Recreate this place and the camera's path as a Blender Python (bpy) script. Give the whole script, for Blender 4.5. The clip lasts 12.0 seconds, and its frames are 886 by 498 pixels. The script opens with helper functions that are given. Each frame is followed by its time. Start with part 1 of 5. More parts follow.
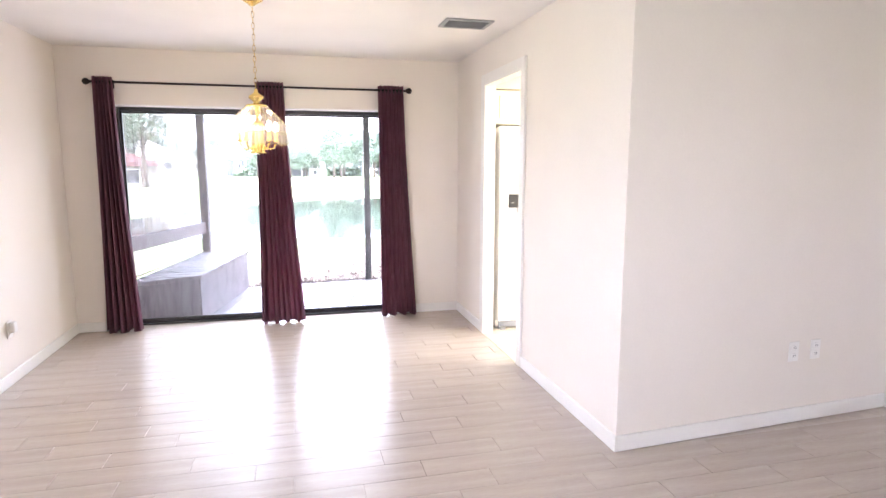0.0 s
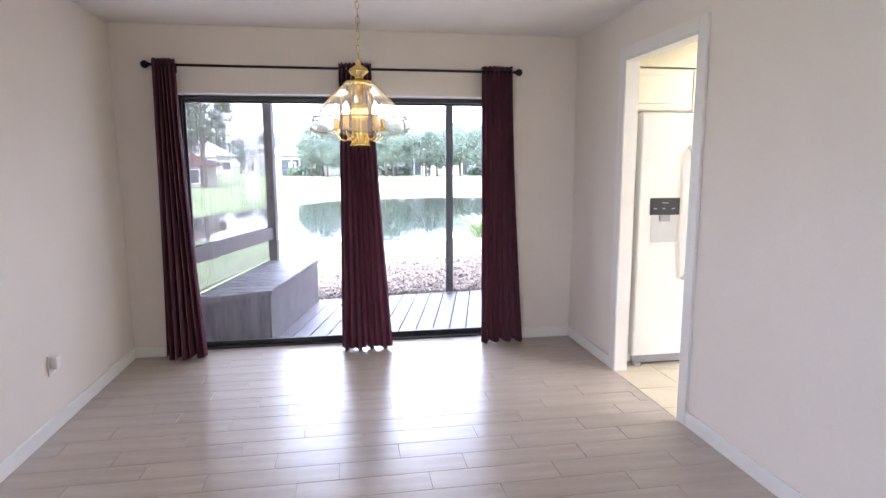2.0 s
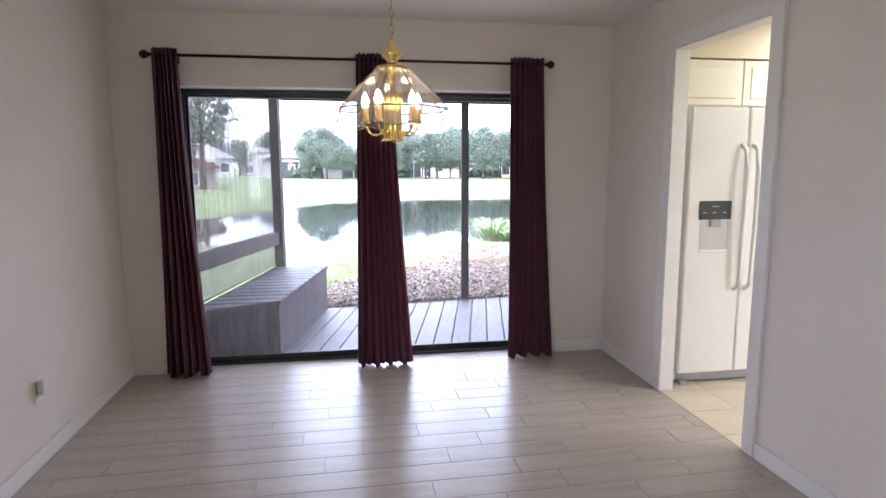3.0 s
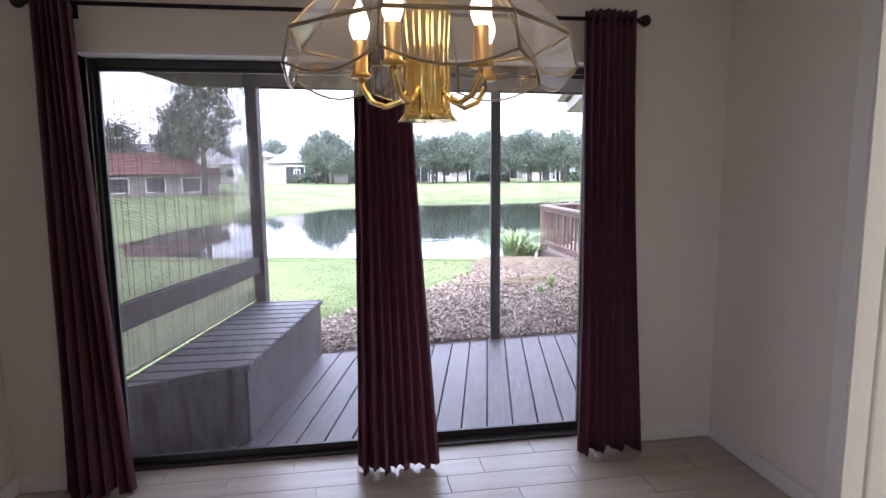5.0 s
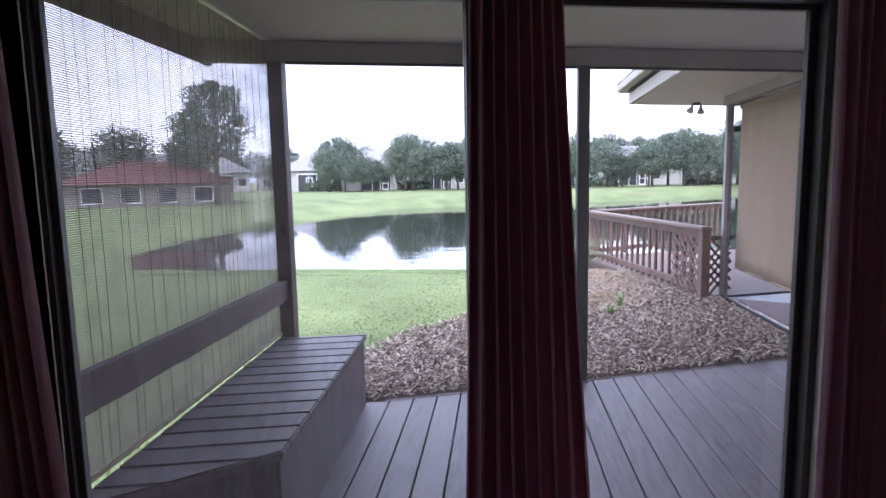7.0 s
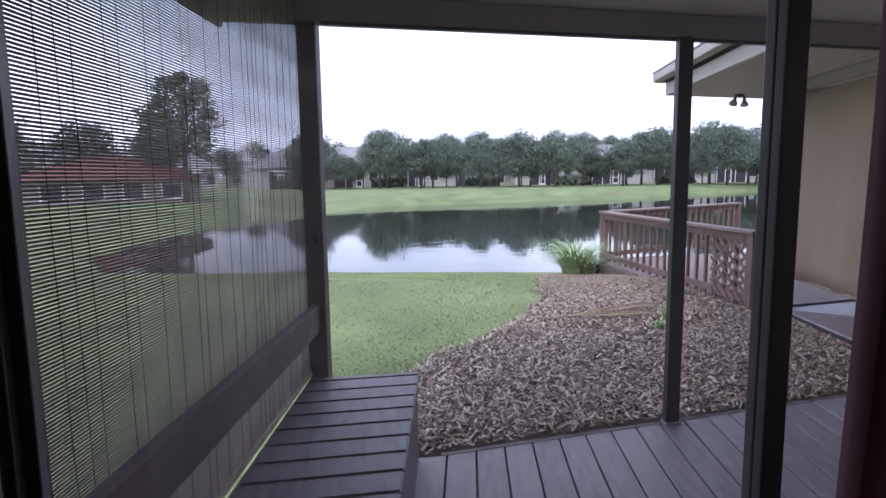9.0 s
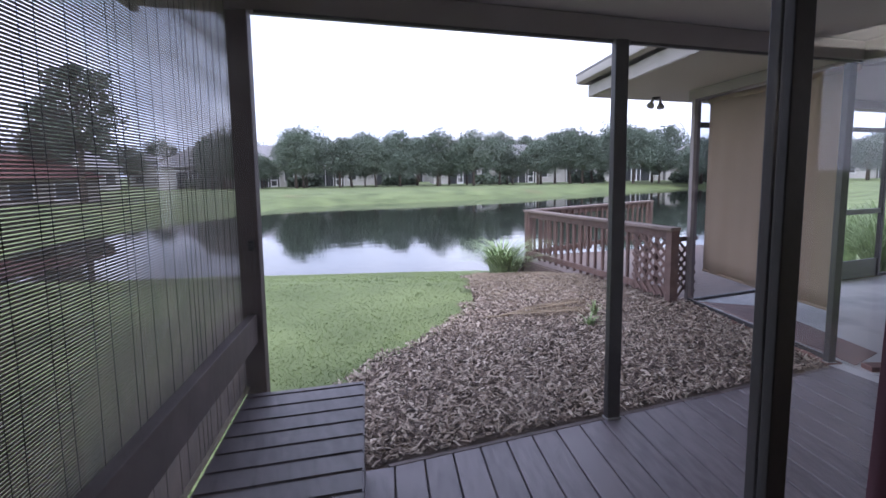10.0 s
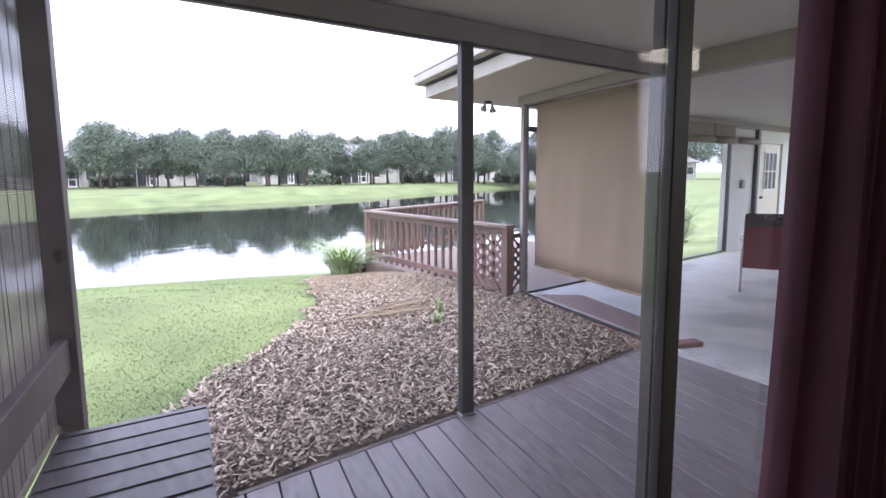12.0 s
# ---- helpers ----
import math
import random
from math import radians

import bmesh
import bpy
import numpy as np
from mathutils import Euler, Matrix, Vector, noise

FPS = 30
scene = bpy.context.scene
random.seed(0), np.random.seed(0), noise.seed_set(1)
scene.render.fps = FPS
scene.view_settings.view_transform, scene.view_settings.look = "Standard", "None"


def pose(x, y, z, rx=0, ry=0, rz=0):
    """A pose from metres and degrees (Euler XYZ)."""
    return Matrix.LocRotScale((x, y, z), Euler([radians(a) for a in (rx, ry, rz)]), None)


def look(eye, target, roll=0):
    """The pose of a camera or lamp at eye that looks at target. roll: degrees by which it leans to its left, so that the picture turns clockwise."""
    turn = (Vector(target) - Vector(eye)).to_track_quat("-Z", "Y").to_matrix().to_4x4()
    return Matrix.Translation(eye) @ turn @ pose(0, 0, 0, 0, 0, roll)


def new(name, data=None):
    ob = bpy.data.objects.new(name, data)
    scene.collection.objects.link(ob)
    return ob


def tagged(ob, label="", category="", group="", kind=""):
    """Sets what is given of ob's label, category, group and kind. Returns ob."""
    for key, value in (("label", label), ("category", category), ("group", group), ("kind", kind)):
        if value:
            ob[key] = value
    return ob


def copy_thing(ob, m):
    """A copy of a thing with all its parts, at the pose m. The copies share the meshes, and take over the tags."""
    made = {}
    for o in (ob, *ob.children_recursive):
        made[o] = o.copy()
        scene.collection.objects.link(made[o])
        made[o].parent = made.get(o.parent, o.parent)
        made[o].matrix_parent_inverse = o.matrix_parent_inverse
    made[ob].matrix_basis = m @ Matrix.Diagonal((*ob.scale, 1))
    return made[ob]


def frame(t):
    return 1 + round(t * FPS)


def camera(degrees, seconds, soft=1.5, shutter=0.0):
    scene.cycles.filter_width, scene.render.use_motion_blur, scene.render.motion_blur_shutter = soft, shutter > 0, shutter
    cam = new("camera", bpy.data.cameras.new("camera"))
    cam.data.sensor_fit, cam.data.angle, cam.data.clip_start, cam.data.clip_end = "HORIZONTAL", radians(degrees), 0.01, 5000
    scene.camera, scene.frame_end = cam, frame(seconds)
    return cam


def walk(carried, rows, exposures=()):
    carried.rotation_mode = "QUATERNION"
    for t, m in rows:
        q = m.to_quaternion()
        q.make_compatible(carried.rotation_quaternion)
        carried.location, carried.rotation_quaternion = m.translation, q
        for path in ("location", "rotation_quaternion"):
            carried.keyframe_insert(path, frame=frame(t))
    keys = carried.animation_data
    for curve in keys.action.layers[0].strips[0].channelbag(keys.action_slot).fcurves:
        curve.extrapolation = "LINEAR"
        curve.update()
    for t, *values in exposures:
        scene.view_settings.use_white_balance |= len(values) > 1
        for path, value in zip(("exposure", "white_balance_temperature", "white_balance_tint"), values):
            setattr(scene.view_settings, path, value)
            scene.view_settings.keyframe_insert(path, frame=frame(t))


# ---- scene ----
cam = camera(74.5, 12.0)
PATH = [
    (0, (1.907, -5.602, 1.466), (2.388, -3.682, 1.179), 0.0),
    (0.5, (1.756, -5.254, 1.461), (2.145, -3.314, 1.171), -0.0),
    (1, (1.7, -4.997, 1.456), (2.056, -3.05, 1.163), -0.1),
    (1.5, (1.694, -4.751, 1.453), (2.027, -2.801, 1.163), -0.1),
    (2, (1.623, -4.579, 1.45), (1.943, -2.627, 1.161), -0.2),
    (2.5, (1.527, -4.443, 1.45), (1.85, -2.49, 1.165), -0.2),
    (3, (1.495, -4.188, 1.433), (1.82, -2.234, 1.152), -0.2),
    (3.5, (1.501, -3.848, 1.471), (1.827, -1.895, 1.187), -0.2),
    (5.5, (1.571, -2.496, 1.448), (1.866, -0.535, 1.187), -0.5),
    (6, (1.5, -2.254, 1.446), (1.791, -0.292, 1.188), -0.4),
    (6.5, (1.394, -1.947, 1.421), (1.678, 0.016, 1.164), -0.7),
    (7, (1.293, -1.628, 1.393), (1.56, 0.339, 1.15), -1.1),
    (7.5, (1.191, -1.307, 1.363), (1.447, 0.663, 1.133), -1.2),
    (9.5, (0.802, -0.645, 1.399), (1.287, 1.277, 1.137), -0.7),
    (10, (0.765, -0.592, 1.399), (1.397, 1.288, 1.141), -0.8),
    (10.5, (0.724, -0.545, 1.4), (1.425, 1.31, 1.139), -0.6),
    (11, (0.72, -0.508, 1.4), (1.522, 1.305, 1.136), -0.5),
    (11.5, (0.718, -0.458, 1.399), (1.695, 1.267, 1.135), -0.3),
    (12, (0.721, -0.45, 1.394), (1.855, 1.176, 1.131), -0.4),
]
EXPOSURES = [(t, stops, kelvin, 21 if t < 5 else 24) for t, stops, kelvin in ((0, 4.65, 5850), (0.5, 4.4, 5750), (1, 4.12, 5700), (1.5, 3.78, 5650), (2, 3.6, 5600), (2.5, 3.3, 5650), (3, 3.0, 5650), (3.5, 2.83, 5650), (5.5, 2.2, 5800), (6.5, 1.85, 5650), (7, 1.75, 5650), (7.5, 1.75, 5680), (9.5, 0.79, 5680), (10.5, 1.05, 5700), (11, 1.25, 5800), (11.5, 1.55, 5900), (12, 1.85, 5950))]
walk(cam, [(t, look(e, a, r)) for t, e, a, r in PATH], EXPOSURES)

# ---- world and light ----
world = bpy.data.worlds.new("overcast_sky")
scene.world = world
world.use_nodes = True
wn, wl = world.node_tree.nodes, world.node_tree.links
wn.clear()
sky = wn.new("ShaderNodeTexSky")
sky.sky_type, sky.sun_disc = "NISHITA", False
sky.sun_elevation, sky.sun_rotation = radians(48), radians(200)
sky.air_density, sky.dust_density, sky.ozone_density = 1.0, 3.0, 1.0
cloud = wn.new("ShaderNodeTexNoise")
cloud.inputs["Scale"].default_value, cloud.inputs["Detail"].default_value = 3.2, 6
ramp = wn.new("ShaderNodeValToRGB")
ramp.color_ramp.elements[0].position, ramp.color_ramp.elements[0].color = 0.36, (7.5, 8.4, 10.2, 1)
ramp.color_ramp.elements[1].position, ramp.color_ramp.elements[1].color = 0.62, (12.6, 13, 13.8, 1)
cover = wn.new("ShaderNodeMix")
cover.data_type = "RGBA"
cover.inputs[0].default_value = 0.85
back, wout = wn.new("ShaderNodeBackground"), wn.new("ShaderNodeOutputWorld")
back.inputs["Strength"].default_value = 0.10
wl.new(cloud.outputs["Fac"], ramp.inputs["Fac"])
wl.new(sky.outputs["Color"], cover.inputs[6])
wl.new(ramp.outputs["Color"], cover.inputs[7])
wl.new(cover.outputs[2], back.inputs["Color"])
wl.new(back.outputs["Background"], wout.inputs["Surface"])


def lamp(name, kind, m, energy, color=(1, 1, 1), **more):
    data = bpy.data.lights.new(name, kind)
    data.energy, data.color = energy, color
    for key, value in more.items():
        if key == "size":
            data.shape, data.size, data.size_y = "RECTANGLE", value[0], value[1]
        elif key == "angle":
            data.angle = value
        elif key == "radius":
            data.shadow_soft_size = value
    ob = new(name, data)
    ob.matrix_world = m
    return ob


lamp("sun", "SUN", look((-4, -9, 12), (0, 0, 0)), 0.8, (1, 0.96, 0.9), angle=radians(15))
# fill lamp added in an assumed, unseen side window behind the walk
lamp("side_fill", "AREA", look((-0.03, -5.9, 1.45), (3, -5.9, 1.3)), 3.2, (0.98, 0.98, 1), size=(1.5, 1.1))
# fill lamp added in the sliding door's opening, strengthening daylight from the porch
lamp("door_fill", "AREA", look((1.615, 0.24, 1.0), (1.615, -3, 0.9)), 1.4, (0.97, 0.98, 1), size=(2.3, 1.8))
# unseen area lamp added below the kitchen ceiling to brighten the room
lamp("kitchen_fill", "AREA", look((5.4, -2.2, 2.33), (5.4, -2.2, 0)), 4.5, (1, 0.93, 0.72), size=(1.2, 0.6))
lamp("chandelier_glow", "POINT", pose(1.69, -1.81, 1.69), 4.5, (1, 0.72, 0.4), radius=0.04)


# ---- materials ----
def mat(name, color, rough=0.6, vary=0.12, scale=6.0, bump=0.1, fine=60.0, metal=0.0, rand=0.0, stretch=(1, 1, 1), emit=0.0, spec=0.5, tint=None, patch=None):
    """Colour with stains at one scale, grain at another, bump, and a shift from object to object."""
    m = bpy.data.materials.new(name)
    m.use_nodes = True
    n, l = m.node_tree.nodes, m.node_tree.links
    b = n["Principled BSDF"]
    b.inputs["Roughness"].default_value, b.inputs["Metallic"].default_value = rough, metal
    b.inputs["Specular IOR Level"].default_value = spec
    co, mp = n.new("ShaderNodeTexCoord"), n.new("ShaderNodeMapping")
    mp.inputs["Scale"].default_value = stretch
    l.new(co.outputs["Object"], mp.inputs["Vector"])
    big, small = n.new("ShaderNodeTexNoise"), n.new("ShaderNodeTexNoise")
    big.inputs["Scale"].default_value, big.inputs["Detail"].default_value = scale, 4
    small.inputs["Scale"].default_value, small.inputs["Detail"].default_value = fine, 3
    l.new(mp.outputs["Vector"], big.inputs["Vector"])
    l.new(mp.outputs["Vector"], small.inputs["Vector"])
    add = n.new("ShaderNodeMath")
    add.operation = "MULTIPLY_ADD"
    add.inputs[1].default_value = 0.5
    l.new(small.outputs["Fac"], add.inputs[0])
    l.new(big.outputs["Fac"], add.inputs[2])
    last = add.outputs[0]
    if rand:
        info, more = n.new("ShaderNodeObjectInfo"), n.new("ShaderNodeMath")
        more.operation = "MULTIPLY_ADD"
        more.inputs[1].default_value = rand
        l.new(info.outputs["Random"], more.inputs[0])
        l.new(last, more.inputs[2])
        last = more.outputs[0]
    rp = n.new("ShaderNodeValToRGB")
    lo = [c * (1 - vary) for c in color]
    hi = [min(1, c * (1 + vary)) for c in (tint or color)]
    rp.color_ramp.elements[0].position, rp.color_ramp.elements[0].color = 0.5, (*lo, 1)
    rp.color_ramp.elements[1].position, rp.color_ramp.elements[1].color = 1.0 + rand * 0.7, (*hi, 1)
    sh = n.new("ShaderNodeMapRange")
    sh.inputs[1].default_value, sh.inputs[2].default_value = 0.0, 1.5 + rand
    l.new(last, rp.inputs["Fac"])
    col = rp.outputs["Color"]
    if patch:
        pn, pr, pm = n.new("ShaderNodeTexNoise"), n.new("ShaderNodeValToRGB"), n.new("ShaderNodeMix")
        pn.inputs["Scale"].default_value, pn.inputs["Detail"].default_value = patch[1], 5
        l.new(co.outputs["Object"], pn.inputs["Vector"])
        pr.color_ramp.elements[0].position, pr.color_ramp.elements[1].position = patch[2], patch[2] + 0.12
        l.new(pn.outputs["Fac"], pr.inputs["Fac"])
        pm.data_type = "RGBA"
        pm.inputs[7].default_value = (*patch[0], 1)
        l.new(pr.outputs["Color"], pm.inputs[0])
        l.new(col, pm.inputs[6])
        col = pm.outputs[2]
    l.new(col, b.inputs["Base Color"])
    if bump:
        bp = n.new("ShaderNodeBump")
        bp.inputs["Strength"].default_value, bp.inputs["Distance"].default_value = bump, 0.01
        l.new(add.outputs[0], bp.inputs["Height"])
        l.new(bp.outputs["Normal"], b.inputs["Normal"])
    if emit:
        b.inputs["Emission Color"].default_value = (*color, 1)
        b.inputs["Emission Strength"].default_value = emit
    return m


def glass(name, color=(1, 1, 1), sheen=0.04, gloss=1.0, veil=0.0):
    m = bpy.data.materials.new(name)
    m.use_nodes = True
    n, l = m.node_tree.nodes, m.node_tree.links
    n.clear()
    out, mix, tr, gl, fr = (n.new("ShaderNode" + k) for k in ("OutputMaterial", "MixShader", "BsdfTransparent", "BsdfGlossy", "LayerWeight"))
    tr.inputs["Color"].default_value = (*color, 1)
    gl.inputs["Roughness"].default_value = 0.02
    fr.inputs["Blend"].default_value = 0.5
    five, mul = n.new("ShaderNodeMath"), n.new("ShaderNodeMath")
    five.operation = "POWER"
    five.inputs[1].default_value = 5
    mul.operation = "MULTIPLY_ADD"
    mul.inputs[1].default_value, mul.inputs[2].default_value = 0.6 * gloss, sheen * gloss
    l.new(fr.outputs["Facing"], five.inputs[0])
    l.new(five.outputs[0], mul.inputs[0])
    l.new(mul.outputs[0], mix.inputs[0])
    l.new(tr.outputs[0], mix.inputs[1])
    l.new(gl.outputs[0], mix.inputs[2])
    last = mix.outputs[0]
    # pale streaked film put into the shader to imitate haze and reflections
    if veil:
        co, mp, no, am, both, lay, df, tl = (n.new("ShaderNode" + k) for k in ("TexCoord", "Mapping", "TexNoise", "Math", "MixShader", "MixShader", "BsdfDiffuse", "BsdfTranslucent"))
        mp.inputs["Scale"].default_value = (9, 9, 0.9)
        no.inputs["Scale"].default_value, no.inputs["Detail"].default_value = 1.3, 5
        am.operation = "MULTIPLY_ADD"
        am.inputs[1].default_value, am.inputs[2].default_value = 2 * veil, -0.2 * veil
        l.new(co.outputs["Object"], mp.inputs["Vector"])
        l.new(mp.outputs["Vector"], no.inputs["Vector"])
        l.new(no.outputs["Fac"], am.inputs[0])
        l.new(df.outputs[0], both.inputs[1])
        l.new(tl.outputs[0], both.inputs[2])
        l.new(am.outputs[0], lay.inputs[0])
        l.new(last, lay.inputs[1])
        l.new(both.outputs[0], lay.inputs[2])
        last = lay.outputs[0]
    l.new(last, out.inputs["Surface"])
    return m


WALL = mat("wall_paint", (0.755, 0.70, 0.63), 0.7, 0.03, 1.5, 0.12, 90)
CEIL = mat("ceiling_paint", (0.78, 0.75, 0.71), 0.9, 0.03, 2, 0.5, 120)
TRIM = mat("white_trim", (0.78, 0.76, 0.72), 0.4, 0.03, 4, 0.05)
TILE = mat("plank_tile", (0.41, 0.35, 0.30), 0.27, 0.06, 2.0, 0.10, 26, rand=0.15, stretch=(1, 8, 1), tint=(0.45, 0.39, 0.34))
GROUT = mat("grout", (0.43, 0.37, 0.32), 0.7, 0.1, 20)
KTILE = mat("kitchen_tile", (0.62, 0.55, 0.42), 0.4, 0.08, 5)
BRONZE = mat("bronze_aluminium", (0.045, 0.042, 0.042), 0.42, 0.15, 8, 0.05, metal=0.3)
IRON = mat("dark_iron", (0.03, 0.024, 0.024), 0.4, 0.2, 20, 0.1, metal=0.6)
CLOTH = mat("maroon_cloth", (0.125, 0.052, 0.072), 0.75, 0.16, 5, 0.25, 400, tint=(0.15, 0.062, 0.084))
_n, _l = CLOTH.node_tree.nodes, CLOTH.node_tree.links
_thin, _mx = _n.new("ShaderNodeBsdfTranslucent"), _n.new("ShaderNodeMixShader")
_thin.inputs["Color"].default_value = (0.38, 0.12, 0.18, 1)
_mx.inputs[0].default_value = 0.3
_l.new(_n["Principled BSDF"].outputs[0], _mx.inputs[1])
_l.new(_thin.outputs[0], _mx.inputs[2])
_l.new(_mx.outputs[0], _n["Material Output"].inputs["Surface"])
BRASS = mat("brass", (0.88, 0.66, 0.24), 0.16, 0.08, 20, 0.03, metal=1.0)
LEAD = mat("aged_brass", (0.42, 0.33, 0.19), 0.3, 0.1, 20, 0.03, metal=1.0)
CANDLE = mat("brass_sleeve", (0.72, 0.46, 0.16), 0.3, 0.1, 20, metal=0.9)
FRIDGE = mat("fridge_enamel", (0.74, 0.73, 0.68), 0.35, 0.02, 3, 0.15, 200)
BLACK = mat("black_plastic", (0.02, 0.02, 0.022), 0.3, 0.1, 10)
GREY = mat("grey_plastic", (0.35, 0.35, 0.35), 0.5, 0.1, 10)
# shade of the fridge dispenser's recess, put into the colour
NICHESHADE = mat("niche_shade", (0.52, 0.52, 0.50), 0.5, 0.05, 10)
CABINET = mat("cabinet_paint", (0.72, 0.67, 0.52), 0.45, 0.04, 3)
KWALL = mat("kitchen_paint", (0.70, 0.64, 0.48), 0.7, 0.04, 2)
DECK = mat("painted_deck", (0.095, 0.080, 0.088), 0.5, 0.25, 5, 0.25, 50, rand=0.3, stretch=(6, 1, 1), tint=(0.135, 0.115, 0.125), patch=((0.19, 0.165, 0.165), 9, 0.66))
PORCHWOOD = mat("brown_painted_wood", (0.11, 0.082, 0.078), 0.6, 0.18, 6, 0.25, 60, tint=(0.135, 0.105, 0.10))
SOFFIT = mat("soffit_paint", (0.52, 0.48, 0.45), 0.8, 0.05, 2, 0.2, 40)
PALEFASCIA = mat("pale_fascia_paint", (0.46, 0.42, 0.38), 0.7, 0.1, 3, 0.1)
FASCIA = mat("fascia_paint", (0.30, 0.26, 0.25), 0.7, 0.1, 4, 0.1)
SLAT = mat("blind_slat", (0.12, 0.09, 0.068), 0.6, 0.25, 8, 0.1, 100, tint=(0.16, 0.12, 0.09))
CORD = mat("blind_cord", (0.03, 0.027, 0.024), 0.9, 0.1, 30)
CORDLIGHT = mat("blind_hem", (0.36, 0.31, 0.23), 0.8, 0.1, 30)
TAN = mat("tan_shade_cloth", (0.52, 0.37, 0.235), 0.85, 0.06, 2.5, 0.2, 150)
REDWOOD = mat("redwood_stain", (0.105, 0.062, 0.05), 0.7, 0.25, 6, 0.3, 60, rand=0.2, tint=(0.15, 0.092, 0.075))
REDCAP = mat("weathered_rail", (0.22, 0.165, 0.14), 0.75, 0.2, 6, 0.3, 60)
CONCRETE = mat("porch_concrete", (0.58, 0.57, 0.56), 0.6, 0.12, 1.6, 0.2, 40, patch=((0.42, 0.42, 0.43), 1.3, 0.5))
REDSLAB = mat("worn_red_paint", (0.20, 0.105, 0.085), 0.65, 0.2, 4, 0.2, 40)
BRICK = mat("brick", (0.23, 0.12, 0.095), 0.85, 0.2, 12, 0.4, 60)
STUCCO = mat("white_stucco", (0.74, 0.73, 0.70), 0.85, 0.05, 3, 0.4, 70)
LAWN = mat("lawn", (0.115, 0.155, 0.052), 0.95, 0.3, 0.5, 0.6, 30, tint=(0.17, 0.21, 0.08), patch=((0.19, 0.135, 0.07), 0.22, 0.63))
BLADE = mat("grass_blade", (0.12, 0.17, 0.05), 0.8, 0.35, 1.6, 0, tint=(0.20, 0.26, 0.09))
SOIL = mat("mulch_soil", (0.10, 0.07, 0.053), 0.95, 0.3, 8, 0.8, 40)
CHIP = mat("mulch_chip", (0.20, 0.135, 0.105), 0.9, 0.5, 25, 0.2, 70, tint=(0.44, 0.33, 0.27))
_n, _l = CHIP.node_tree.nodes, CHIP.node_tree.links
_geo, _cr = _n.new("ShaderNodeNewGeometry"), _n.new("ShaderNodeValToRGB")
for _p, _c in ((0.0, (0.075, 0.052, 0.042, 1)), (0.35, (0.23, 0.172, 0.132, 1)), (0.7, (0.43, 0.345, 0.27, 1)), (1.0, (0.62, 0.53, 0.43, 1))):
    _e = _cr.color_ramp.elements.new(_p) if 0 < _p < 1 else _cr.color_ramp.elements[0 if _p == 0 else -1]
    _e.color = _c
_l.new(_geo.outputs["Random Per Island"], _cr.inputs["Fac"])
_l.new(_cr.outputs["Color"], _n["Principled BSDF"].inputs["Base Color"])
STRAW = mat("dry_frond", (0.30, 0.235, 0.16), 0.8, 0.2, 10)
CLUMP = mat("clump_grass", (0.22, 0.32, 0.12), 0.6, 0.3, 5, 0, tint=(0.36, 0.46, 0.22))
# leaf colour lightened and greyed to carry the distant trees' haze
LEAF = mat("tree_leaves", (0.068, 0.096, 0.070), 0.8, 0.3, 0.9, 0, 8, tint=(0.105, 0.137, 0.098), rand=0.25)
BARK = mat("bark", (0.10, 0.075, 0.06), 0.9, 0.25, 4, 0.5)
FARWALL = mat("far_stucco", (0.47, 0.455, 0.43), 0.9, 0.05, 0.5, 0)
FARROOF = mat("far_shingles", (0.26, 0.25, 0.25), 0.9, 0.08, 0.5, 0)
DULLWALL = mat("dull_stucco", (0.27, 0.245, 0.22), 0.9, 0.08, 0.6, 0)
REDROOF = mat("red_shingles", (0.14, 0.06, 0.052), 0.9, 0.15, 0.7, 0)
DARKSCREEN = mat("dark_screen", (0.035, 0.038, 0.042), 0.5, 0.1, 1, 0)
WHITEMETAL = mat("white_metal", (0.75, 0.75, 0.75), 0.4, 0.03, 3, 0)
STEEL = mat("brushed_tube", (0.70, 0.69, 0.66), 0.35, 0.05, 10, 0, metal=0.5)
MAROON = mat("maroon_canvas", (0.20, 0.035, 0.055), 0.8, 0.12, 8, 0.2, 200)
PATTERN = mat("mottled_cushion", (0.04, 0.035, 0.035), 0.9, 0.5, 22, 0.2, 60, patch=((0.25, 0.2, 0.18), 30, 0.55))
BULB = mat("lit_bulb", (1.0, 0.78, 0.45), 0.3, 0, emit=2.0)
PANEL = mat("light_panel", (1.0, 0.97, 0.86), 0.5, 0, emit=1.3)
# haze put into the streaky panes, lifting the dark tones behind them
DOORGLASS = glass("door_glass", (0.985, 0.99, 0.99), 0.024, veil=0.019)
SCREEN = glass("insect_screen", (0.84, 0.85, 0.87), 0.0, 0.0)
# whitish sheen put into the lamp glass as a pale film
LAMPGLASS = glass("lamp_glass", (0.985, 0.98, 0.97), 0.14, veil=0.05)
WATER = bpy.data.materials.new("pond_water")
WATER.use_nodes = True
_n, _l = WATER.node_tree.nodes, WATER.node_tree.links
_b = _n["Principled BSDF"]
_b.inputs["Base Color"].default_value, _b.inputs["Roughness"].default_value, _b.inputs["IOR"].default_value = (0.018, 0.022, 0.018, 1), 0.02, 1.33
_co, _mp, _rip, _bp = (_n.new("ShaderNode" + k) for k in ("TexCoord", "Mapping", "TexNoise", "Bump"))
_mp.inputs["Scale"].default_value = (0.35, 1.0, 1.0)
_rip.inputs["Scale"].default_value, _rip.inputs["Detail"].default_value = 1.6, 3
_bp.inputs["Strength"].default_value, _bp.inputs["Distance"].default_value = 0.08, 0.05
_l.new(_co.outputs["Object"], _mp.inputs["Vector"])
_l.new(_mp.outputs["Vector"], _rip.inputs["Vector"])
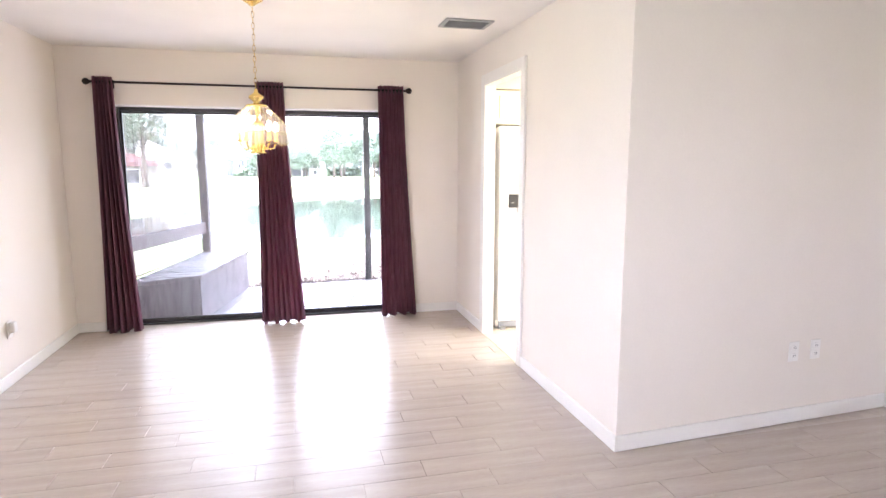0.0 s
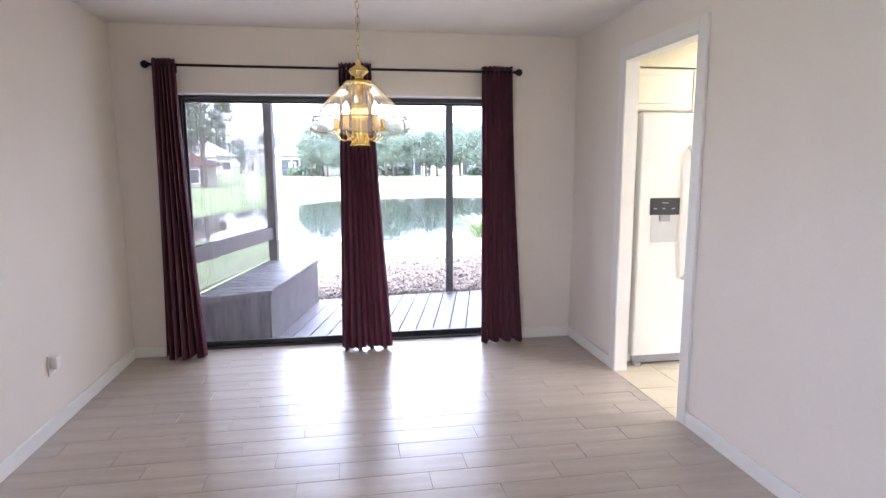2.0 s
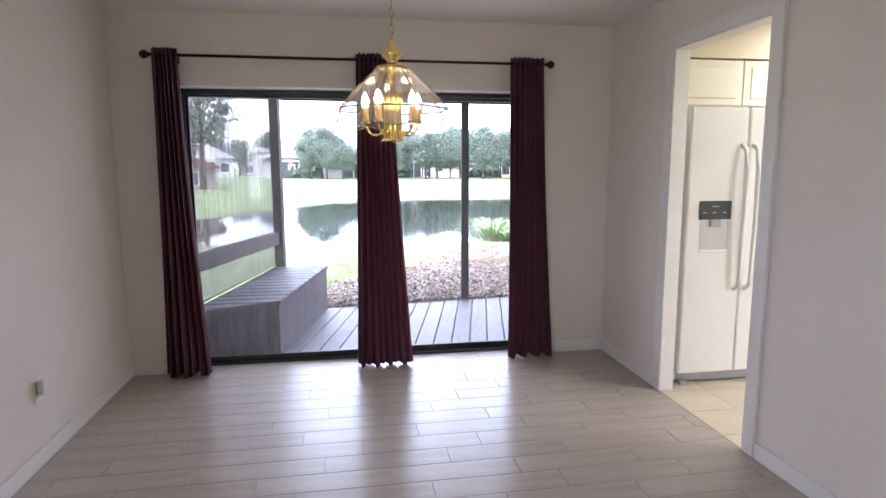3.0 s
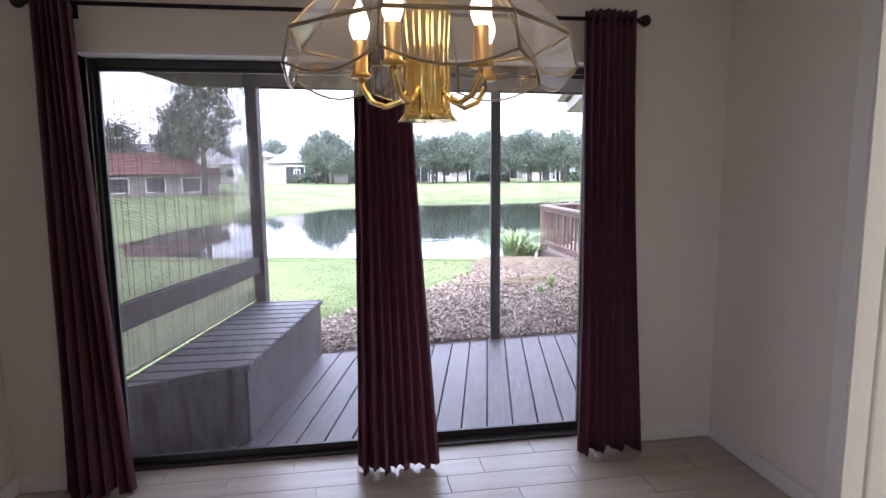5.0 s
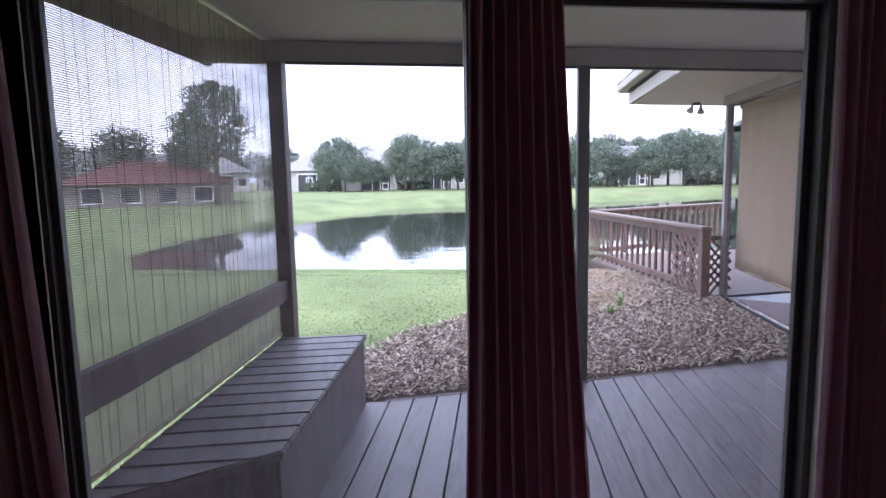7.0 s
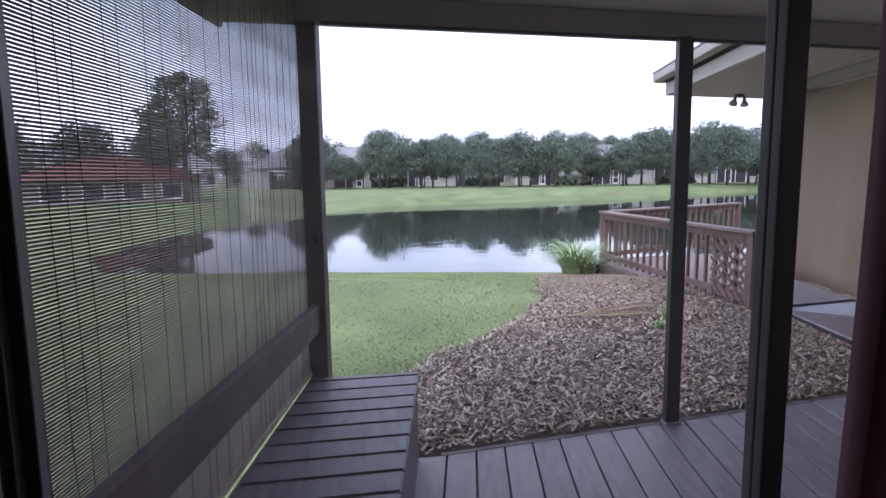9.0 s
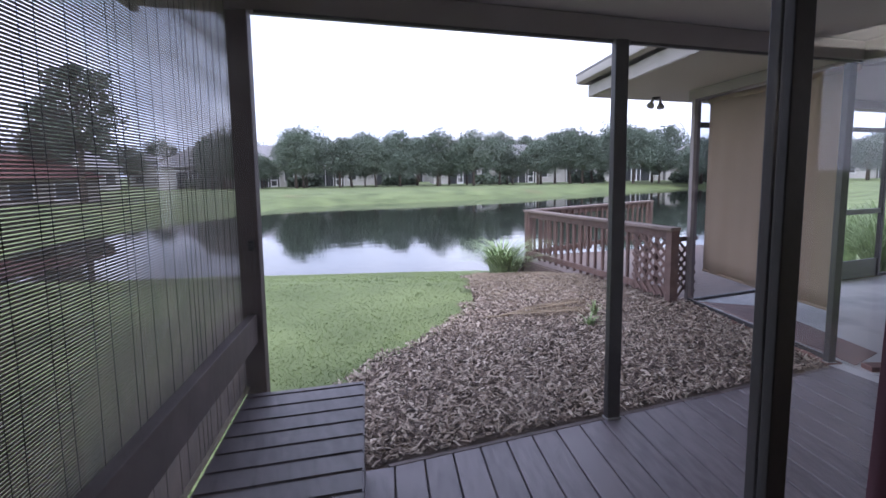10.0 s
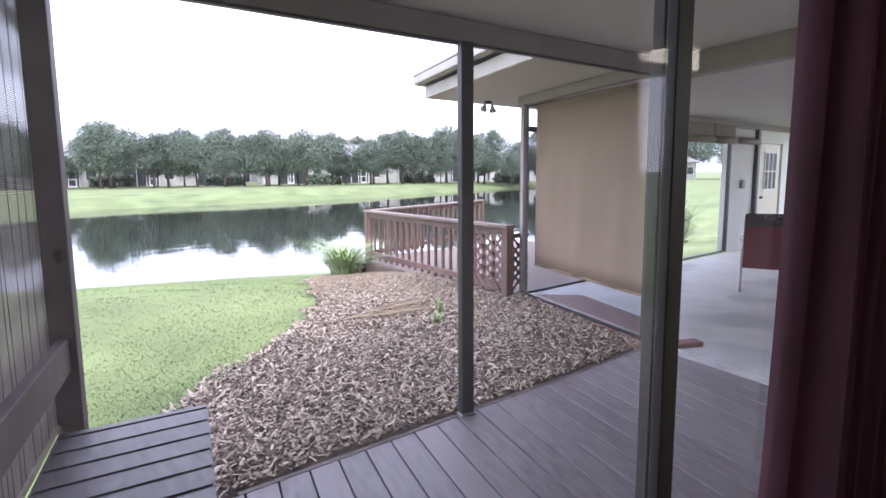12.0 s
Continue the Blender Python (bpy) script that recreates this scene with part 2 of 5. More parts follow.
_l.new(_rip.outputs["Fac"], _bp.inputs["Height"])
_l.new(_bp.outputs["Normal"], _b.inputs["Normal"])


# ---- shape helpers ----
def bake(name, bm, material, smooth=False):
    me = bpy.data.meshes.new(name)
    bm.normal_update()
    bm.to_mesh(me)
    bm.free()
    me.materials.append(material)
    if smooth:
        for p in me.polygons:
            p.use_smooth = True
    return me


def part(name, bm, material, parent=None, label="", smooth=False):
    ob = new(name, bake(name, bm, material, smooth))
    ob.parent = parent
    return tagged(ob, label)


def thing(name, label, category, m=Matrix(), group="", kind=""):
    ob = new(name)
    ob.empty_display_size = 0.1
    ob.matrix_world = m
    return tagged(ob, label, category, group, kind)


def box(bm, x0, x1, y0, y1, z0, z1, bevel=0.0):
    verts = bmesh.ops.create_cube(bm, size=1)["verts"]
    bmesh.ops.scale(bm, vec=(x1 - x0, y1 - y0, z1 - z0), verts=verts)
    bmesh.ops.translate(bm, vec=((x0 + x1) / 2, (y0 + y1) / 2, (z0 + z1) / 2), verts=verts)
    if bevel:
        edges = list({e for v in verts for e in v.link_edges})
        bmesh.ops.bevel(bm, geom=edges, offset=bevel, segments=2, affect="EDGES", profile=0.5)
    return bm


def boxes(*specs, bevel=0.0):
    bm = bmesh.new()
    for s in specs:
        box(bm, *s, bevel=bevel)
    return bm


def beam(bm, a, b, wide, tall, bevel=0.004):
    """A straight timber from a to b, wide across, tall upward."""
    a, b = Vector(a), Vector(b)
    d = b - a
    tmp = boxes((0, d.length, -wide / 2, wide / 2, -tall / 2, tall / 2), bevel=bevel)
    x = d.normalized()
    y = Vector((0, 0, 1)).cross(x)
    y = y.normalized() if y.length > 0.001 else Vector((0, 1, 0))
    z = x.cross(y)
    m = Matrix((x, y, z)).transposed().to_4x4()
    m.translation = a
    tmp.transform(m)
    me = bpy.data.meshes.new("tmp")
    tmp.to_mesh(me)
    tmp.free()
    bm.from_mesh(me)
    bpy.data.meshes.remove(me)
    return bm


def prism(bm, poly, z0, z1):
    lo = [bm.verts.new((x, y, z0)) for x, y in poly]
    hi = [bm.verts.new((x, y, z1)) for x, y in poly]
    bm.faces.new(hi)
    bm.faces.new(lo[::-1])
    for i in range(len(poly)):
        j = (i + 1) % len(poly)
        bm.faces.new((lo[i], lo[j], hi[j], hi[i]))
    bmesh.ops.recalc_face_normals(bm, faces=bm.faces)
    return bm


def clip(poly, px, py, nx, ny):
    """The part of a convex outline on the side of the line through (px, py) to which (nx, ny) points."""
    out = []
    for i, a in enumerate(poly):
        b = poly[(i + 1) % len(poly)]
        da, db = (a[0] - px) * nx + (a[1] - py) * ny, (b[0] - px) * nx + (b[1] - py) * ny
        if da >= 0:
            out.append(a)
        if (da > 0 > db) or (da < 0 < db):
            k = da / (da - db)
            out.append((a[0] + k * (b[0] - a[0]), a[1] + k * (b[1] - a[1])))
    return out


def tube(bm, pts, r, seg=8, closed=False):
    """A round bar along points; r is one radius or one for each point."""
    pts = [Vector(p) for p in pts]
    radii = r if isinstance(r, (list, tuple)) else [r] * len(pts)
    rings = []
    for i, p in enumerate(pts):
        if closed:
            d = pts[(i + 1) % len(pts)] - pts[i - 1]
        else:
            d = pts[min(i + 1, len(pts) - 1)] - pts[max(i - 1, 0)]
        d.normalize()
        side = d.cross(Vector((0, 0, 1)) if abs(d.z) < 0.95 else Vector((1, 0, 0))).normalized()
        up = side.cross(d)
        rings.append([bm.verts.new(p + radii[i] * (math.cos(k * math.tau / seg) * side + math.sin(k * math.tau / seg) * up)) for k in range(seg)])
    pairs = list(zip(rings, rings[1:])) + ([(rings[-1], rings[0])] if closed else [])
    for a, b in pairs:
        for k in range(seg):
            bm.faces.new((a[k], a[(k + 1) % seg], b[(k + 1) % seg], b[k]))
    if not closed:
        bm.faces.new(rings[0][::-1])
        bm.faces.new(rings[-1])
    return bm


def lathe(bm, profile, seg=20, sides_flat=False):
    """A turned shape from (radius, height) pairs."""
    rings = [[bm.verts.new((r * math.cos(k * math.tau / seg), r * math.sin(k * math.tau / seg), z)) for k in range(seg)] for r, z in profile]
    for a, b in zip(rings, rings[1:]):
        for k in range(seg):
            bm.faces.new((a[k], a[(k + 1) % seg], b[(k + 1) % seg], b[k]))
    return bm


def setting(name, bm, material, label, category):
    ob = part(name, bm, material)
    return tagged(ob, label, category, kind="structure")


# ---- rooms ----
RW = 3.46          # inner face of the dining room's kitchen-side wall
TOP = 2.44
DX0, DX1, DTOP = 0.405, 2.825, 1.965   # rough opening of the sliding door
setting("wall_north", boxes((-0.15, DX0, 0, 0.23, -0.3, TOP), (DX1, 14.5, 0, 0.23, -0.3, TOP), (DX0, DX1, 0, 0.23, DTOP, TOP)), WALL, "cream painted wall around the sliding glass door", "wall")
# the window opening is assumed, cut out of view to let light in
setting("wall_west", boxes((-0.15, 0, -5.1, 0, -0.1, TOP), (-0.15, 0, -8.0, -6.7, -0.1, TOP), (-0.15, 0, -6.7, -5.1, -0.1, 0.88), (-0.15, 0, -6.7, -5.1, 2.02, TOP)), WALL, "cream painted wall with an outlet and an assumed, unseen window opening", "wall")
KD0, KD1, KTOP = -1.69, -0.872, 2.125
setting("wall_east", boxes((RW, RW + 0.07, -2.952, KD0, 0, TOP), (RW, RW + 0.07, KD1, 0, 0, TOP), (RW, RW + 0.07, KD0, KD1, KTOP, TOP)), WALL, "cream painted wall with a cased doorway into the kitchen", "wall")
setting("wall_south", prism(bmesh.new(), [(RW, -3.07), (5.5, -2.945), (5.5, -2.85), (RW, -2.95)], 0, TOP), WALL, "cream painted wall with two outlets near the floor", "wall")
setting("wall_living_east", boxes((5.36, 5.48, -8.0, -2.96, 0, TOP)), WALL, "plain cream painted living room wall", "wall")
setting("wall_living_south", boxes((-0.15, 5.48, -8.12, -8.0, 0, TOP)), WALL, "plain cream painted end wall of the living room", "wall")
setting("wall_kitchen_east", boxes((6.48, 6.6, -2.95, 0, 0, TOP)), KWALL, "pale yellow kitchen wall", "wall")
setting("ceiling", boxes((-0.15, RW + 0.07, -8.12, 0.15, TOP, TOP + 0.12), (RW + 0.07, 6.6, -8.12, -2.95, TOP, TOP + 0.12)), CEIL, "white lightly textured flat ceiling", "ceiling")
setting("ceiling_kitchen", boxes((RW + 0.07, 6.6, -2.95, 0.15, TOP - 0.06, TOP + 0.12)), KWALL, "pale yellow kitchen ceiling", "ceiling")
kfloor = setting("floor_kitchen", boxes((RW - 0.009, 6.6, -2.84, 0, -0.1, -0.003)), GROUT, "cream square kitchen floor tiles", "floor")
floor = setting("floor", boxes((0, RW - 0.01, -8.0, 0.12, -0.1, -0.004), (RW - 0.01, 5.36, -8.0, -2.95, -0.1, -0.004)), GROUT, "wood-look plank tile floor in greyish beige", "floor")
setting("trim_kitchen", boxes((RW - 0.014, RW + 0.084, KD1 - 0.012, KD1, 0, KTOP), (RW - 0.014, RW + 0.084, KD0, KD0 + 0.012, 0, KTOP), (RW - 0.014, RW + 0.084, KD0 + 0.012, KD1 - 0.012, KTOP - 0.012, KTOP),
    (RW - 0.018, RW, KD1, KD1 + 0.075, 0, KTOP + 0.075), (RW - 0.018, RW, KD0 - 0.075, KD0, 0, KTOP + 0.075), (RW - 0.018, RW, KD0, KD1, KTOP, KTOP + 0.075), bevel=0.003), TRIM, "white painted casing round the kitchen doorway", "door frame")
bb = bmesh.new()
for s in ((0, 0.014, -8, 0), (0.014, DX0 - 0.01, -0.014, 0), (DX1 + 0.01, RW, -0.014, 0), (RW - 0.014, RW, KD1 + 0.075, -0.014), (RW - 0.014, RW, -3.07, KD0 - 0.075), (5.346, 5.36, -8, -2.97)):
    box(bb, *s, 0, 0.085, bevel=0.004)
beam(bb, (RW - 0.014, -3.079, 0.0425), (5.346, -2.963, 0.0425), 0.014, 0.085)
setting("baseboard", bb, TRIM, "low white painted baseboards", "baseboard")
setting("door_reveal", boxes((DX0 - 0.012, DX0, -0.003, 0.12, 0, DTOP + 0.012), (DX1, DX1 + 0.012, -0.003, 0.12, 0, DTOP + 0.012), (DX0 - 0.012, DX1 + 0.012, -0.003, 0.12, DTOP, DTOP + 0.012)), TRIM, "white painted edges of the door opening", "trim")


# ---- sliding door ----
def sliding_door():
    d = thing("door_sliding", "dark bronze aluminium sliding glass door, closed, with streaky panes and a painted haze veil", "door", pose((DX0 + DX1) / 2, 0.172, 0), kind="structure")
    w = (DX1 - DX0) / 2
    part("door_frame", boxes((-w, -w + 0.02, -0.045, 0.05, 0, DTOP - 0.002), (w - 0.03, w, -0.045, 0.05, 0, DTOP - 0.002), (-w + 0.03, w - 0.03, -0.045, 0.05, DTOP - 0.035, DTOP - 0.002), bevel=0.003), BRONZE, d)
    part("door_track", boxes((-w + 0.02, w - 0.03, -0.06, 0.05, 0, 0.014), (-w + 0.02, w - 0.03, -0.017, -0.009, 0.014, 0.019), (-w + 0.02, w - 0.03, 0.009, 0.017, 0.014, 0.019), bevel=0.002), BRONZE, d, "dark metal sill track")
    mid = 1.637 - (DX0 + DX1) / 2
    for x0, x1, y, wl_, wr in ((-w + 0.021, mid + 0.023, -0.013, 0.019, 0.045), (mid - 0.023, w - 0.03, 0.013, 0.045, 0.028)):
        p = part("door_panel", boxes((x0, x0 + wl_, y - 0.0115, y + 0.0115, 0.02, DTOP - 0.035), (x1 - wr, x1, y - 0.0115, y + 0.0115, 0.02, DTOP - 0.035),
            (x0 + wl_, x1 - wr, y - 0.011, y + 0.011, 0.02, 0.055), (x0 + wl_, x1 - wr, y - 0.011, y + 0.011, DTOP - 0.052, DTOP - 0.036), bevel=0.0025), BRONZE, d)
        g = part("pane", boxes((x0 + wl_ - 0.006, x1 - wr + 0.006, y - 0.002, y + 0.002, 0.05, DTOP - 0.048)), DOORGLASS, p, "clear glass pane")
        g.visible_shadow = False


sliding_door()


# ---- curtains ----
def curtain(name, tx0, tx1, bx0, bx1, folds, seed):
    """A grommet panel gathered to one side; it spreads a little towards the hem."""
    rng = random.Random(seed)
    t = thing(name, "maroon pleated curtain gathered on a dark rod", "curtain", pose((bx0 + bx1) / 2, -0.09, 0.012), group="curtains at the glass door")
    ox, bm = (bx0 + bx1) / 2, bmesh.new()
    nx, nz = folds * 10, 36
    jit = [rng.uniform(-0.3, 0.3) for _ in range(folds + 2)]
    rows = []
    for k in range(nz + 1):
        v = k / nz
        ease = (1 - v) ** 1.25
        x0, x1 = tx0 + (bx0 - tx0) * ease, tx1 + (bx1 - tx1) * ease
        row = []
        for i in range(nx + 1):
            u = i / nx
            ph = u * folds * math.tau + jit[int(u * folds)] * (1 - v)
            amp = 0.036 + 0.012 * math.sin(3 * u + seed)
            x = x0 + u * (x1 - x0) + 0.008 * math.sin(2 * ph + 1) * (1 - v)
            y = amp * math.sin(ph) + 0.012 * math.sin(u * 9 + v * 4 + seed)
            z = v * 2.175 + (0.014 * math.sin(ph * 0.5 + seed) if k == 0 else 0)
            row.append(bm.verts.new((x - ox, y, z)))
        rows.append(row)
    for a, b in zip(rows, rows[1:]):
        for i in range(nx):
            bm.faces.new((a[i], a[i + 1], b[i + 1], b[i]))
    cloth = part("cloth", bm, CLOTH, t, smooth=True)
    sol = cloth.modifiers.new("thickness", "SOLIDIFY")
    sol.thickness = 0.003
    for i in range(folds):
        u = (i + 0.5) / folds
        g = bmesh.new()
        tube(g, [((tx0 + u * (tx1 - tx0)) - ox + 0.006 * math.sin(a), 0.01 + 0.024 * math.cos(a), 2.135 + 0.024 * math.sin(a)) for a in np.linspace(0, math.tau, 10, endpoint=False)], 0.003, 5, closed=True)
        part("grommet", g, IRON, t, "dark metal ring")
    return t


curtain("curtain", 0.305, 0.450, 0.255, 0.545, 6, 1)
curtain("curtain", 1.588, 1.825, 1.550, 1.945, 8, 2)
curtain("curtain", 2.670, 2.905, 2.672, 3.010, 7, 3)
rod = thing("curtain_rod", "thin dark metal curtain rod with round finials", "curtain rod", pose(1.6, -0.08, 2.147))
part("rod", tube(bmesh.new(), [(-1.31, 0, 0), (1.32, 0, 0)], 0.0095, 10), IRON, rod, smooth=True)
for sx, x in ((-1, -1.31), (1, 1.32)):
    fb = lathe(bmesh.new(), [(0.001, 0), (0.011, 0.001), (0.012, 0.012), (0.018, 0.018), (0.027, 0.034), (0.028, 0.045), (0.020, 0.060), (0.006, 0.068), (0.001, 0.07)], 14)
    fb.transform(pose(x, 0, 0, 0, 90 * sx, 0))
    part("finial", fb, IRON, rod, "turned dark finial", smooth=True)
for x in (-1.17, 0.0, 1.18):
    part("bracket", boxes((x - 0.008, x + 0.008, 0.0, 0.08, -0.018, -0.01), (x - 0.012, x + 0.012, 0.074, 0.08, -0.045, 0.025), bevel=0.002), IRON, rod)


# ---- chandelier ----
def chandelier(x, y, z0):
    """z0 is the lowest point; the glass bell hangs from a chain."""
    c = thing("chandelier", "brass chandelier with a faceted clear glass bell shade, lit", "chandelier", pose(x, y, TOP))
    o = z0 - TOP
    part("canopy", lathe(bmesh.new(), [(0.001, -0.045), (0.015, -0.043), (0.03, -0.03), (0.062, -0.012), (0.066, 0), (0.001, 0)], 24), BRASS, c, smooth=True)
    ch = bmesh.new()
    n, top, low = 15, -0.045, o + 0.385
    step = (top - low) / n
    for i in range(n):
        zc = low + (i + 0.5) * step
        ring = []
        for a in np.linspace(0, math.tau, 12, endpoint=False):
            p, q = 0.008 * math.cos(a), 0.62 * step * math.sin(a)
            ring.append((p, 0, zc + q) if i % 2 else (0, p, zc + q))
        tube(ch, ring, 0.0018, 5, closed=True)
    part("chain", ch, BRASS, c, "thin brass chain", smooth=True)
    part("neck", lathe(bmesh.new(), [(0.001, o + 0.39), (0.01, o + 0.385), (0.012, o + 0.365), (0.042, o + 0.345), (0.046, o + 0.333), (0.018, o + 0.31), (0.02, o + 0.30), (0.062, o + 0.292), (0.07, o + 0.28), (0.001, o + 0.28)], 20), BRASS, c, "turned brass neck", smooth=True)
    seg, r0, r1 = 8, 0.066, 0.225
    zt, zr, zb = o + 0.283, o + 0.125, o + 0.075
    ang = [(k + 0.5) * math.tau / seg for k in range(seg)]
    for k in range(seg):
        a, b = ang[k], ang[(k + 1) % seg]
        pane = bmesh.new()
        rows = []
        for rad, z, drop in ((r0, zt, 0), (r0 + 0.5 * (r1 - r0), zt + 0.47 * (zr - zt), 0), (r1, zr, 0), (r1 + 0.012, zb, 0.0)):
            row = []
            for s in range(7):
                u = s / 6
                p = Vector((rad * math.cos(a), rad * math.sin(a), z)).lerp(Vector((rad * math.cos(b), rad * math.sin(b), z)), u)
                if z == zb:
                    p.z -= 0.022 * math.sin(math.pi * u)
                row.append(pane.verts.new(p))
            rows.append(row)
        for p, q in zip(rows, rows[1:]):
            for s in range(6):
                pane.faces.new((p[s], p[s + 1], q[s + 1], q[s]))
        gp = part("glass_panel", pane, LAMPGLASS, c, "bevelled clear glass panel")
        gp.modifiers.new("thickness", "SOLIDIFY").thickness = 0.003
        gp.visible_shadow = False
        rib = tube(bmesh.new(), [(r0 * math.cos(a), r0 * math.sin(a), zt), ((r0 + 0.5 * (r1 - r0)) * math.cos(a), (r0 + 0.5 * (r1 - r0)) * math.sin(a), zt + 0.47 * (zr - zt)), (r1 * math.cos(a), r1 * math.sin(a), zr), ((r1 + 0.012) * math.cos(a), (r1 + 0.012) * math.sin(a), zb)], 0.0027, 6)
        part("rib", rib, LEAD, c, smooth=True)
        part("rim", tube(bmesh.new(), [(r1 * math.cos(a), r1 * math.sin(a), zr), (r1 * math.cos(b), r1 * math.sin(b), zr)], 0.0032, 6), LEAD, c, smooth=True)
        part("scallop", tube(bmesh.new(), [Vector(((r1 + 0.012) * math.cos(a), (r1 + 0.012) * math.sin(a), zb)).lerp(Vector(((r1 + 0.012) * math.cos(b), (r1 + 0.012) * math.sin(b), zb)), u) - Vector((0, 0, 0.022 * math.sin(math.pi * u))) for u in np.linspace(0, 1, 8)], 0.002, 6), LEAD, c, smooth=True)
    col = lathe(bmesh.new(), [(0.001, o + 0.28), (0.012, o + 0.275), (0.012, o + 0.2), (0.033, o + 0.19), (0.038, o + 0.165), (0.035, o + 0.12), (0.036, o + 0.09), (0.037, o + 0.06), (0.035, o + 0.035), (0.040, o + 0.012), (0.050, o), (0.02, o + 0.004), (0.001, o + 0.006)], 60)
    for v in col.verts:
        rad = math.hypot(v.co.x, v.co.y)
        if rad > 0.025:
            k = 1 - 0.22 * (1 - abs(math.cos(3 * math.atan2(v.co.y, v.co.x))) ** 0.6)
            v.co.x, v.co.y = v.co.x * k, v.co.y * k
    part("column", col, BRASS, c, "fluted brass centre column", smooth=True)
    for k in range(5):
        a = k * math.tau / 5 + 0.35
        ca, sa = math.cos(a), math.sin(a)
        arm = [(r * ca, r * sa, o + z) for r, z in ((0.025, 0.06), (0.045, 0.035), (0.07, 0.025), (0.095, 0.035), (0.11, 0.06), (0.112, 0.075))]
        part("arm", tube(bmesh.new(), arm, 0.005, 8), BRASS, c, "curved brass arm", smooth=True)
        m = pose(0.112 * ca, 0.112 * sa, o + 0.072)
        sl = lathe(bmesh.new(), [(0.001, 0), (0.017, 0.001), (0.019, 0.006), (0.0125, 0.01), (0.0125, 0.06), (0.001, 0.06)], 14)
        sl.transform(m)
        sleeve = part("candle_sleeve", sl, CANDLE, c, "brass candle sleeve", smooth=True)
        bl = lathe(bmesh.new(), [(0.001, 0.06), (0.010, 0.062), (0.016, 0.078), (0.0165, 0.088), (0.010, 0.108), (0.003, 0.122), (0.001, 0.124)], 14)
        bl.transform(m)
        part("bulb", bl, BULB, sleeve, "lit flame-shaped bulb", smooth=True).visible_shadow = False


chandelier(1.69, -1.81, 1.532)


# ---- small wall and ceiling fittings ----
def outlet(m, plug=False):
    o = thing("wall_outlet", "white outlet plate with a plug-in device" if plug else "white duplex outlet plate on the wall", "outlet", m)
    part("plate", boxes((-0.035, 0.035, 0, 0.006, -0.057, 0.057), bevel=0.002), TRIM, o)
    for z in (-0.024, 0.024):
        s = part("socket", boxes((-0.016, 0.016, 0.006, 0.009, z - 0.014, z + 0.014), bevel=0.002), TRIM, o)
        part("slot", boxes((-0.008, -0.005, 0.009, 0.0096, z - 0.006, z + 0.006), (0.005, 0.008, 0.009, 0.0096, z - 0.006, z + 0.006)), BLACK, s)
    if plug:
        part("plug_device", boxes((-0.026, 0.026, 0.0098, 0.045, -0.02, 0.05), bevel=0.008), TRIM, o, "white plug-in device")


outlet(pose(0.001, -1.215, 0.37, 0, 0, -90), True)
outlet(pose(4.60, -3.001, 0.42, 0, 0, 183.7))
outlet(pose(4.76, -2.991, 0.42, 0, 0, 183.7))
vent = thing("ceiling_vent", "grey metal louvred ceiling vent", "vent", pose(3.09, -1.53, TOP))
part("frame", boxes((-0.17, -0.14, -0.12, 0.12, -0.012, 0), (0.14, 0.17, -0.12, 0.12, -0.012, 0), (-0.14, 0.14, -0.12, -0.09, -0.012, 0), (-0.14, 0.14, 0.09, 0.12, -0.012, 0), bevel=0.003), GREY, vent)
part("backing", boxes((-0.14, 0.14, -0.09, 0.09, -0.003, 0)), BLACK, vent)
for i in range(8):
    s = boxes((-0.14, 0.14, -0.011, 0.011, -0.001, 0.001))
    s.transform(pose(0, -0.079 + i * 0.0225, -0.010, 35))
    part("slat", s, GREY, vent)


